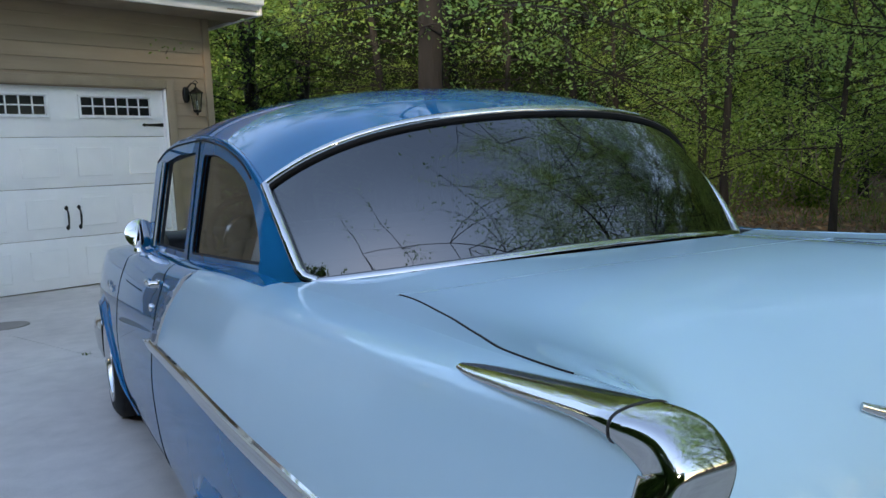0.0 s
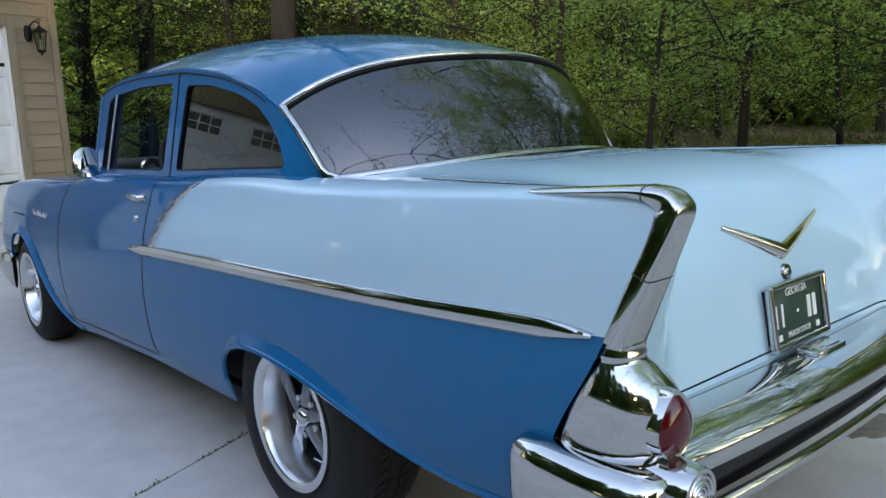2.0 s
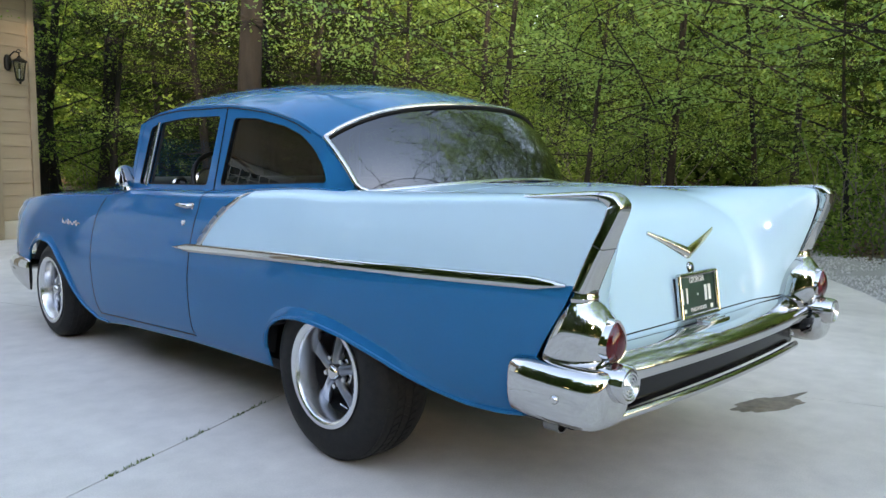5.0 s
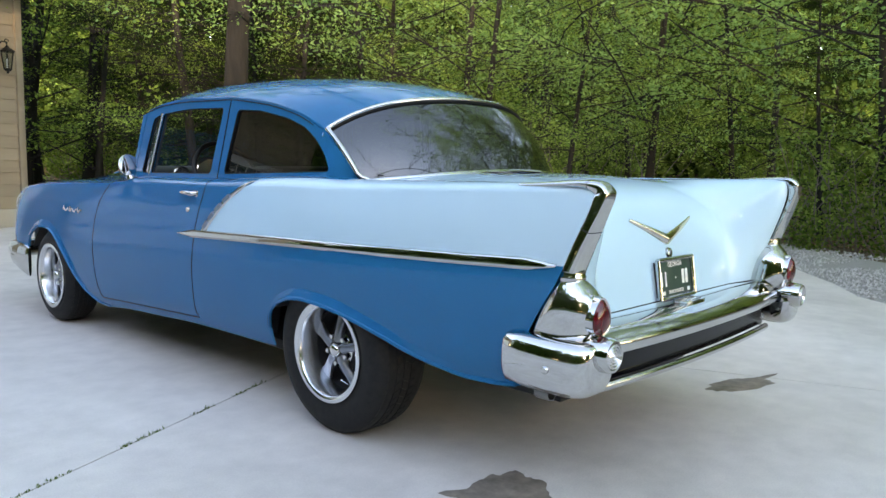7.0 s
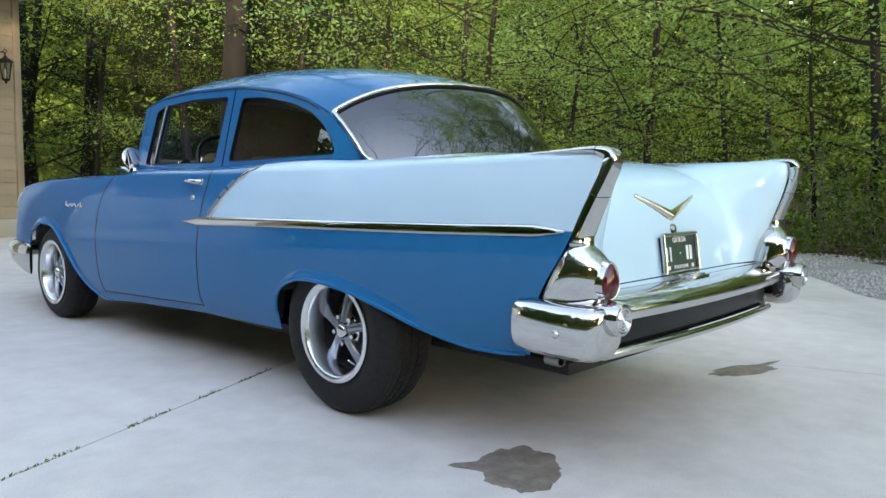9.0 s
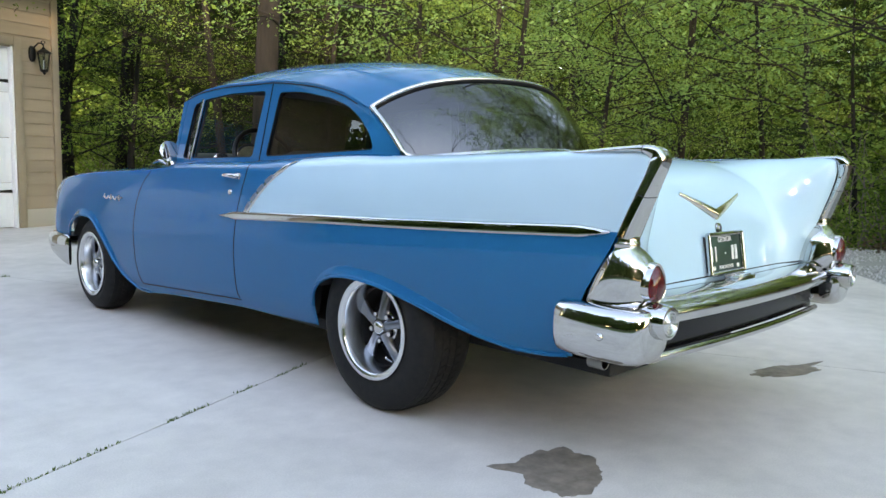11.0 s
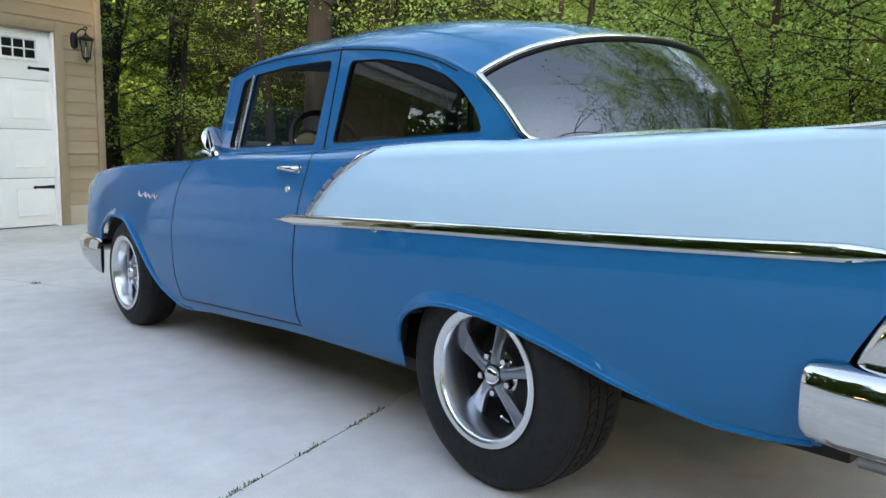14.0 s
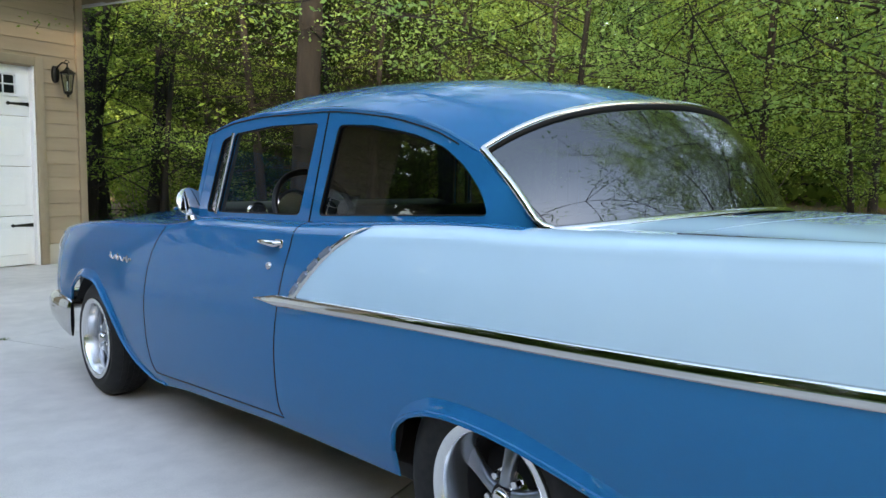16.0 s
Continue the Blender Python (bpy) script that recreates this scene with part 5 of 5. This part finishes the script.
for x in (MID - 0.075, MID + 0.075):
    h = part("pull_handle", tube([(x, DY - 0.008, 0.75), (x, DY - 0.045, 0.79), (x, DY - 0.052, 0.865), (x, DY - 0.045, 0.94), (x, DY - 0.008, 0.98)], [0.012, 0.011, 0.013, 0.011, 0.012], 8), IRON, gd, "black iron pull handle")
    for z in (0.745, 0.985):
        part("handle_plate", loft([((x, DY - 0.002, z), 0.026, 0.034, AX, AZ), ((x, DY - 0.012, z), 0.018, 0.026, AX, AZ)], 10, 1.4), IRON, h)

copy_thing(gd, G @ Matrix.Translation((SECOND, 0, 0)))

# coach lamp beside the door
LX, LZ = 0.35, 2.29
cl = thing("coach_lamp", "black iron coach lamp with clear glass on the siding", "wall lamp", m=G)
part("wall_plate", loft([((LX - 0.06, GY + 0.02, LZ + 0.10), 0.05, 0.11, AX, AZ), ((LX - 0.06, GY - 0.01, LZ + 0.10), 0.045, 0.10, AX, AZ), ((LX - 0.06, GY - 0.02, LZ + 0.10), 0.03, 0.07, AX, AZ)], 20, 2.4), IRON, cl)
LY = GY - 0.15
part("scroll_arm", tube([(LX - 0.06, GY, LZ + 0.13), (LX - 0.05, GY - 0.04, LZ + 0.20), (LX - 0.03, GY - 0.09, LZ + 0.245), (LX, LY, LZ + 0.235), (LX, LY, LZ + 0.17)], 0.010, 8), IRON, cl)
part("scroll_curl", tube([(LX + 0.035 * math.cos(t) * (1 - t / 12), LY + 0.01, LZ + 0.245 + 0.035 * math.sin(t) * (1 - t / 12)) for t in span(0, 6, 18)], 0.006, 6), IRON, cl)
part("lamp_roof", lathe([(0.0, LZ + 0.19), (0.02, LZ + 0.185), (0.03, LZ + 0.165), (0.055, LZ + 0.15), (0.105, LZ + 0.115), (0.108, LZ + 0.105), (0.08, LZ + 0.105)], 6, "Z"), IRON, cl, smooth=False).location = (LX, LY, 0)
for k in range(6):
    a = k * math.pi / 3
    part("cage_bar", tube([(LX + 0.085 * math.cos(a), LY + 0.085 * math.sin(a), LZ + 0.11), (LX + 0.05 * math.cos(a), LY + 0.05 * math.sin(a), LZ - 0.12)], 0.006, 6), IRON, cl)
part("lamp_base", lathe([(0.058, LZ - 0.115), (0.06, LZ - 0.125), (0.04, LZ - 0.145), (0.018, LZ - 0.155), (0.016, LZ - 0.175), (0.0, LZ - 0.185)], 6, "Z"), IRON, cl, smooth=False).location = (LX, LY, 0)
lg = part("lamp_glass", lathe([(0.080, LZ + 0.105), (0.046, LZ - 0.115)], 6, "Z", False), CLEAR, cl, smooth=False)
lg.location, lg.visible_shadow = (LX, LY, 0), False
part("candle", lathe([(0.0, LZ + 0.02), (0.012, LZ + 0.01), (0.013, LZ - 0.11)], 10, "Z"), WHITEPAINT, cl).location = (LX, LY, 0)

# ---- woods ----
# darker than plain bark: shade on the trunks is mixed into this colour
BARK_SHADED = mat("shaded_bark", (0.10, 0.08, 0.065), 0.95)
bk = texture(BARK_SHADED, "Noise", 9.0, 8, (1, 1, 0.18))
base(BARK_SHADED, ramp(BARK_SHADED, bk.outputs["Fac"], [(0.3, (0.006, 0.0055, 0.005)), (0.7, (0.022, 0.019, 0.016))]))
bump(BARK_SHADED, bk.outputs["Fac"], 0.9, 0.04)
TWIG = mat("grey_twigs", (0.16, 0.14, 0.125), 0.9)


def leaf_material(name, low, high):
    m = bpy.data.materials.new(name)
    m.use_nodes = True
    n, l = m.node_tree.nodes, m.node_tree.links
    n.clear()
    out, add = n.new("ShaderNodeOutputMaterial"), n.new("ShaderNodeMixShader")
    df, tl, ge = n.new("ShaderNodeBsdfDiffuse"), n.new("ShaderNodeBsdfTranslucent"), n.new("ShaderNodeNewGeometry")
    r, ob = n.new("ShaderNodeValToRGB"), n.new("ShaderNodeObjectInfo")
    r.color_ramp.elements[0].color, r.color_ramp.elements[1].color = (*low, 1), (*high, 1)
    l.new(ge.outputs["Random Per Island"], r.inputs["Fac"])
    hs = n.new("ShaderNodeHueSaturation")
    mr = n.new("ShaderNodeMapRange")
    mr.inputs["To Min"].default_value, mr.inputs["To Max"].default_value = 0.75, 1.25
    l.new(ob.outputs["Random"], mr.inputs["Value"])
    l.new(mr.outputs["Result"], hs.inputs["Value"])
    l.new(r.outputs["Color"], hs.inputs["Color"])
    l.new(hs.outputs["Color"], df.inputs["Color"])
    l.new(hs.outputs["Color"], tl.inputs["Color"])
    add.inputs["Fac"].default_value = 0.5
    l.new(df.outputs["BSDF"], add.inputs[1])
    l.new(tl.outputs["BSDF"], add.inputs[2])
    l.new(add.outputs["Shader"], out.inputs["Surface"])
    return m


LEAF = leaf_material("spring_leaves", (0.11, 0.21, 0.04), (0.35, 0.49, 0.125))
# darker copy of LEAF: the wood's inner shade is put into the colour
LEAF_SHADED = leaf_material("shaded_leaves", (0.03, 0.06, 0.014), (0.17, 0.27, 0.06))
LEAF_SOFT = leaf_material("soft_green_leaves", (0.16, 0.30, 0.09), (0.31, 0.49, 0.17))
LEAF_DARK = leaf_material("evergreen_leaves", (0.018, 0.035, 0.012), (0.05, 0.085, 0.025))
LEAF_BUSH = leaf_material("bush_leaves", (0.05, 0.11, 0.02), (0.20, 0.29, 0.06))


def bent(p, d, length, n, wobble, r):
    """Points of a limb that wanders from p along d."""
    pts, d = [Vector(p)], Vector(d).normalized()
    for _ in range(n):
        d = (d + Vector((r.uniform(-1, 1), r.uniform(-1, 1), r.uniform(-0.6, 0.9))) * wobble).normalized()
        pts.append(pts[-1] + d * length / n)
    return pts


def add_leaves(verts, faces, c, count, spread, size, r):
    for _ in range(count):
        o = Vector((r.gauss(0, 1), r.gauss(0, 1), r.gauss(0, 0.55))) * spread
        a = Vector((r.uniform(-1, 1), r.uniform(-1, 1), r.uniform(-0.7, 0.5))).normalized()
        b = a.cross(Vector((r.uniform(-1, 1), r.uniform(-1, 1), r.uniform(-1, 1)))).normalized()
        s = size * r.uniform(0.6, 1.35)
        p = c + o
        n0 = len(verts)
        verts += [p - a * s * 0.5, p + b * s * 0.26, p + a * s * 0.5, p - b * s * 0.26]
        faces.append((n0, n0 + 1, n0 + 2, n0 + 3))


def mesh_from(name, verts, faces, material):
    me = bpy.data.meshes.new(name)
    me.from_pydata([tuple(v) for v in verts], [], faces)
    me.materials.append(material)
    return me


def make_tree(seed, height, girth, first, limbs, leaf, leafsize, per_tip, spread, label, droop=0.0, reach=0.34):
    """A tree at the origin: trunk with limbs and twigs, and a crown of small leaves in clumps."""
    r = random.Random(seed)
    t = thing("tree", label, "tree", "woods round the driveway")
    axis = bent((0, 0, -0.2), (r.uniform(-0.05, 0.05), r.uniform(-0.05, 0.05), 1), height, 9, 0.05, r)
    bm = tube(axis, [girth * (1.25 if i == 0 else 1 - 0.9 * i / 9) for i in range(10)], 9)
    verts, faces = [], []
    for k in range(limbs):
        f = first + (0.98 - first) * (k + r.random() * 0.6) / limbs
        i = min(int(f * 9), 8)
        p = axis[i].lerp(axis[i + 1], f * 9 - i)
        a = r.uniform(0, 2 * math.pi)
        ln = height * reach * (1.15 - 0.75 * f) * r.uniform(0.7, 1.2)
        limb = bent(p, (math.cos(a), math.sin(a), r.uniform(0.15, 0.6) - droop), ln, 6, 0.17, r)
        lr = girth * 0.26 * (1.1 - f)
        tube(limb, [max(0.006, lr * (1 - 0.85 * j / 6)) for j in range(7)], 5, bm)
        for j in range(1, 7):
            for _ in range(3 if j > 1 else 1):
                b = r.uniform(0, 2 * math.pi)
                tw = bent(limb[j], (math.cos(b), math.sin(b), r.uniform(-0.25, 0.5) - droop), ln * r.uniform(0.16, 0.34), 3, 0.25, r)
                tube(tw, [0.010, 0.008, 0.006, 0.003], 3, bm)
                for q in tw[1:]:
                    add_leaves(verts, faces, q, r.randint(max(1, per_tip - 5), per_tip + 3), spread, leafsize, r)
    part("trunk", bm, BARK_SHADED, t, "rough grey-brown trunk with limbs")
    crown = new("crown", mesh_from("crown", verts, faces, leaf))
    crown.parent = t
    return t


def make_bush(seed, height, leaf, leafsize, count, label):
    r = random.Random(seed)
    t = thing("bush", label, "bush", "undergrowth")
    bm = bmesh.new()
    verts, faces = [], []
    for _ in range(count):
        a, tip = r.uniform(0, 6.28), height * r.uniform(0.5, 1.1)
        st = bent((0.25 * height * r.uniform(-1, 1), 0.25 * height * r.uniform(-1, 1), -0.1), (0.5 * math.cos(a), 0.5 * math.sin(a), 1), tip, 5, 0.22, r)
        tube(st, [0.014, 0.012, 0.010, 0.008, 0.006, 0.003], 4, bm)
        for q in st[1:]:
            add_leaves(verts, faces, q, 18, height * 0.11, leafsize, r)
    part("stem", bm, TWIG, t)
    c = new("foliage", mesh_from("foliage", verts, faces, leaf))
    c.parent = t
    return t


def at(x, y, turn=0.0, size=1.0):
    return Matrix.Translation((x, y, land(x, y)[2])) @ Matrix.Rotation(turn, 4, "Z") @ Matrix.Scale(size, 4)


def stand(ob, x, y, turn, size):
    c = copy_thing(ob, at(x, y, turn, 1))
    c.scale = (size, size, size)
    return c


rng = random.Random(11)
SPRING = "tall young tree with fresh spring leaves"
FINE = (0.06, 22, 0.17)
kinds = [
    make_tree(1, 15, 0.14, 0.08, 21, LEAF, *FINE, SPRING),
    make_tree(2, 18, 0.19, 0.12, 22, LEAF, 0.065, 22, 0.19, SPRING),
    make_tree(3, 11, 0.09, 0.07, 22, LEAF, 0.055, 24, 0.15, SPRING, 0.15, 0.42),
    make_tree(4, 20, 0.24, 0.34, 20, LEAF, 0.065, 22, 0.2, "tall bare-trunked tree with a high leafy crown"),
    make_tree(5, 12, 0.13, 0.05, 30, LEAF_DARK, 0.07, 16, 0.14, "dark evergreen tree with drooping limbs", 0.35, 0.30),
    make_tree(6, 13, 0.12, 0.14, 26, LEAF, 0.045, 6, 0.12, "twiggy tree with only a few opening leaves", 0.1, 0.36),
    make_tree(9, 9.5, 0.06, 0.12, 32, LEAF_SOFT, 0.055, 27, 0.17, "spreading tree with long low limbs in fresh leaf", 0.12, 0.62),
    # coarser ones for the depth of the wood and for unseen screens behind the driveway
    make_tree(7, 16, 0.15, 0.08, 20, LEAF, 0.15, 7, 0.26, SPRING),
    make_tree(8, 16, 0.20, 0.02, 26, LEAF_SHADED, 0.42, 6, 0.30, "dense green tree added to screen low light", 0.2, 0.26),
    make_tree(31, 17, 0.23, 0.22, 24, LEAF, 0.06, 16, 0.18, "stout straight trunk with fresh leaves on low limbs", 0.05, 0.30),
    make_tree(33, 13, 0.075, 0.28, 22, LEAF, 0.06, 18, 0.17, "slim grey tree with fresh leaves"),
]
bushes = [
    make_bush(21, 1.7, LEAF_BUSH, 0.085, 14, "leafy green bush at the wood's edge"),
    make_bush(22, 1.1, LEAF_BUSH, 0.075, 12, "low leafy bush at the wood's edge"),
    make_bush(23, 2.6, LEAF, 0.09, 13, "tall leafy shrub at the wood's edge"),
]
# trees that can be told apart
first = [(9, 4.5, 9.4, 1.0, 1.35), (10, 7.0, 8.7, 2.0, 1.3), (3, 3.3, 12.5, 2.0, 0.85), (3, 3.6, 16.6, 0.4, 1.0), (7, 2.5, 13.4, 0.9, 0.9), (2, 3.0, 11.4, 2.9, 0.9), (7, 4.4, 18.0, 4.0, 1.1), (0, 3.0, 14.2, 0.5, 1.0), (2, 9.4, 10.6, 0.3, 1.0), (4, 8.3, 14.2, 0.2, 1.0), (4, 5.7, 14.9, 1.4, 0.95), (4, 4.7, 11.0, 2.6, 1.0), (4, 5.6, 10.7, 0.7, 1.1), (4, 6.9, 10.9, 3.9, 1.05),
         (4, 10.2, 12.0, 2.2, 1.0), (0, 10.4, 9.4, 3.0, 0.9), (2, 13.0, 4.2, 5.0, 1.0), (0, 2.2, 17.0, 1.0, 1.0), (4, 9.4, 1.3, 1.0, 0.5), (5, 5.6, 10.2, 2.0, 0.9), (5, 7.6, 10.4, 4.0, 0.85), (5, 3.4, 12.2, 1.0, 0.9), (5, 6.0, 9.6, 5.0, 0.8),
         (1, 9.8, -2.6, 1.2, 0.75), (0, 10.8, -5.0, 0.4, 0.85), (2, 9.0, 5.6, 2.2, 0.85), (4, 9.2, 16.0, 0.0, 1.5), (4, 7.2, 17.4, 1.0, 1.5), (4, 11.2, 14.4, 2.0, 1.4), (4, 6.6, 13.6, 3.0, 1.2),
         (6, 10.2, 0.7, 0.0, 1.75), (6, 11.6, 5.4, 2.0, 1.75), (6, 9.0, 7.6, 4.0, 1.5), (6, 12.6, 0.6, 1.0, 1.75), (6, 8.6, -1.4, 3.0, 1.6), (6, 5.8, -5.2, 0.7, 1.7), (6, 7.6, -8.0, 2.4, 1.8)]
used = [(x, y) for _, x, y, _, _ in first]
for k, x, y, a, s in first:
    stand(kinds[k], x, y, a, s * (1 if y < -2 else 0.85 if k == 6 else 0.74))
tries = 0
count = 0
while count < 84 and tries < 6000:
    tries += 1
    a = rng.uniform(0, 2 * math.pi)
    d = rng.uniform(11, 36) if rng.random() < 0.75 else rng.uniform(30, 48)
    x, y = 1.0 + d * math.sin(a), 1.5 + d * math.cos(a)
    if x < 1.8 and y > 6.5:
        continue
    if x < 2.5 and y < 6.5 and d < 30:
        continue
    if d < 13 and y > 6:
        continue
    if y < -2 and x < 8:
        continue
    if 12 < x < 24 and 1 < y < 9 and rng.random() < 0.85:
        continue
    front = math.degrees(a) % 360
    if front > 130 and rng.random() < 0.55:
        continue
    if any((x - p) ** 2 + (y - q) ** 2 < 2.2 for p, q in used):
        continue
    used.append((x, y))
    stand(kinds[rng.choices(range(8), (3, 2, 4, 1, 2, 1, 1, 0) if d < 20 else (0, 0, 0, 0, 1, 0, 0, 6))[0]], x, y, rng.uniform(0, 6.28), rng.uniform(0.62, 0.88) if d < 24 else rng.uniform(0.8, 1.0))
    count += 1
# a dense belt of unseen trees, added behind the driveway to block the low sun
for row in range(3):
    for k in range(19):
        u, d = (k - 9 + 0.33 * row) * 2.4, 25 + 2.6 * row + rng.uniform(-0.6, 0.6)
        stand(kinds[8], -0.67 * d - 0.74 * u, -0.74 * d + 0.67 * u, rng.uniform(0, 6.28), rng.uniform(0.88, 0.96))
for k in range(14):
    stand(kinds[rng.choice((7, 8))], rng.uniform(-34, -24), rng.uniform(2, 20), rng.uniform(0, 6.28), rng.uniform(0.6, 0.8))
# a closer ring of unseen trees across the lawn, added to cut side light
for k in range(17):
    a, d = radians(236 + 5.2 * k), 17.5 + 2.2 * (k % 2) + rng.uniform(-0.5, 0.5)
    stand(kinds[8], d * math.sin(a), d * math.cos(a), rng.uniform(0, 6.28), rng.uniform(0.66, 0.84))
# second unseen layer, added to close bright sky gaps in the reflections
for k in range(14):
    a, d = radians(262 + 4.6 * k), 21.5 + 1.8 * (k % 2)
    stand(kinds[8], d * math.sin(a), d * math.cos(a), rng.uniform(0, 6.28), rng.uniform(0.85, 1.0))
# undergrowth along the edge of the wood
for x, y, k, s in ((8.3, 0.2, 0, 0.9), (8.9, 1.1, 2, 0.9), (8.8, -0.6, 1, 1.0), (9.8, 0.2, 2, 1.0), (10.6, 1.6, 0, 1.1), (9.6, -1.4, 0, 1.0), (8.0, 1.0, 1, 0.7), (10.8, -0.8, 2, 1.1), (14.3, 3.0, 1, 0.6)):
    stand(bushes[k], x, y, x * 3, s)
for _ in range(110):
    a = rng.uniform(radians(-5), radians(100))
    d = rng.uniform(12.5, 30)
    x, y = 0.5 + d * math.sin(a), 0.5 + d * math.cos(a)
    if (x < 1.9 and y > 6.5) or (11 < x < 24 and 0 < y < 9.5):
        continue
    stand(bushes[rng.choices(range(3), (3, 2, 4))[0]], x, y, rng.uniform(0, 6.28), rng.uniform(0.8, 1.4))
for ob in kinds + bushes:
    ob.matrix_world = at(rng.uniform(14, 30), rng.uniform(16, 26))

# far woods: slim trunks and coarse, shade-coloured leaf masses in a deep belt
tv, tf, lv, lf = [], [], [], []
for _ in range(400):
    a, d = rng.uniform(-0.35, 2.2), rng.uniform(30, 60)
    x, y = d * math.sin(a), d * math.cos(a)
    r0, h = rng.uniform(0.06, 0.16), rng.uniform(10, 18)
    n0 = len(tv)
    for z, rr in ((-1, r0), (h, r0 * 0.3)):
        tv += [Vector((x + rr * math.cos(t), y + rr * math.sin(t), z + land(x, y)[2])) for t in (0, 1.57, 3.14, 4.71)]
    tf += [(n0 + j, n0 + (j + 1) % 4, n0 + 4 + (j + 1) % 4, n0 + 4 + j) for j in range(4)]
    for _ in range(46):
        c = Vector((x + rng.gauss(0, 2.2), y + rng.gauss(0, 2.2), land(x, y)[2] + 0.2 + h * rng.random() ** 1.7))
        add_leaves(lv, lf, c, 26, 0.85, 0.48, rng)
tagged(new("far_woods", mesh_from("far_woods", tv, tf, BARK_SHADED)), "distant slim trunks deep in the wood", "woods", kind="stuff")
tagged(new("far_foliage", mesh_from("far_foliage", lv, lf, LEAF_SHADED)), "distant spring foliage deep in the wood", "foliage", kind="stuff")

# leaf litter and grass
LITTER = mat("dry_leaves", (0.20, 0.13, 0.08), 0.9)
lg2 = LITTER.node_tree.nodes.new("ShaderNodeNewGeometry")
base(LITTER, ramp(LITTER, lg2.outputs["Random Per Island"], [(0.0, (0.09, 0.055, 0.035)), (0.6, (0.22, 0.14, 0.085)), (1.0, (0.34, 0.24, 0.16))]))
lv, lf = [], []
for _ in range(26000):
    a, d = rng.uniform(radians(-5), radians(110)), 8.5 + 18 * rng.random() ** 1.3
    x, y = 0.5 + d * math.sin(a), 0.5 + d * math.cos(a)
    if x < 1.8 and y < 10:
        continue
    add_leaves(lv, lf, Vector((x, y, land(x, y)[2] + 0.02)), 1, 0.01, 0.09, rng)
tagged(new("leaf_litter", mesh_from("leaf_litter", lv, lf, LITTER)), "brown fallen leaves on the woodland floor", "leaf litter", kind="stuff")
GRASS = leaf_material("grass_blades", (0.05, 0.09, 0.02), (0.16, 0.22, 0.05))
gv, gf = [], []


def blade(x, y, z, h):
    a = rng.uniform(0, 6.28)
    w, l = 0.004 + h * 0.03, Vector((rng.uniform(-0.5, 0.5), rng.uniform(-0.5, 0.5), 1)).normalized() * h
    n0 = len(gv)
    p = Vector((x, y, z))
    s = Vector((math.cos(a), math.sin(a), 0)) * w
    gv.extend([p - s, p + s, p + l])
    gf.append((n0, n0 + 1, n0 + 2))


for _ in range(9000):
    x, y = rng.gauss(17, 4), rng.gauss(6.5, 3)
    if x > 10.5:
        blade(x, y, land(x, y)[2], rng.uniform(0.08, 0.24))
for _ in range(900):
    k = rng.uniform(0.15, 1) ** 0.8 * -3.7 + 0.4
    c = JOINT_O - JV * CELL + JU * (k + 0.3)
    if noise.noise((c.x * 6.1, c.y * 6.1, 0)) > 0.22 - 0.16 * max(0, -k - 1.0):
        blade(c.x + rng.gauss(0, 0.006), c.y + rng.gauss(0, 0.006), -0.005, rng.uniform(0.006, 0.02))
for _ in range(26):
    blade(JOINT_O.x + rng.gauss(0, 0.022), JOINT_O.y + rng.gauss(0, 0.014), -0.005, rng.uniform(0.012, 0.03))
tagged(new("grass", mesh_from("grass", gv, gf, GRASS)), "thin grass in the joints and the clearing", "grass", kind="stuff")
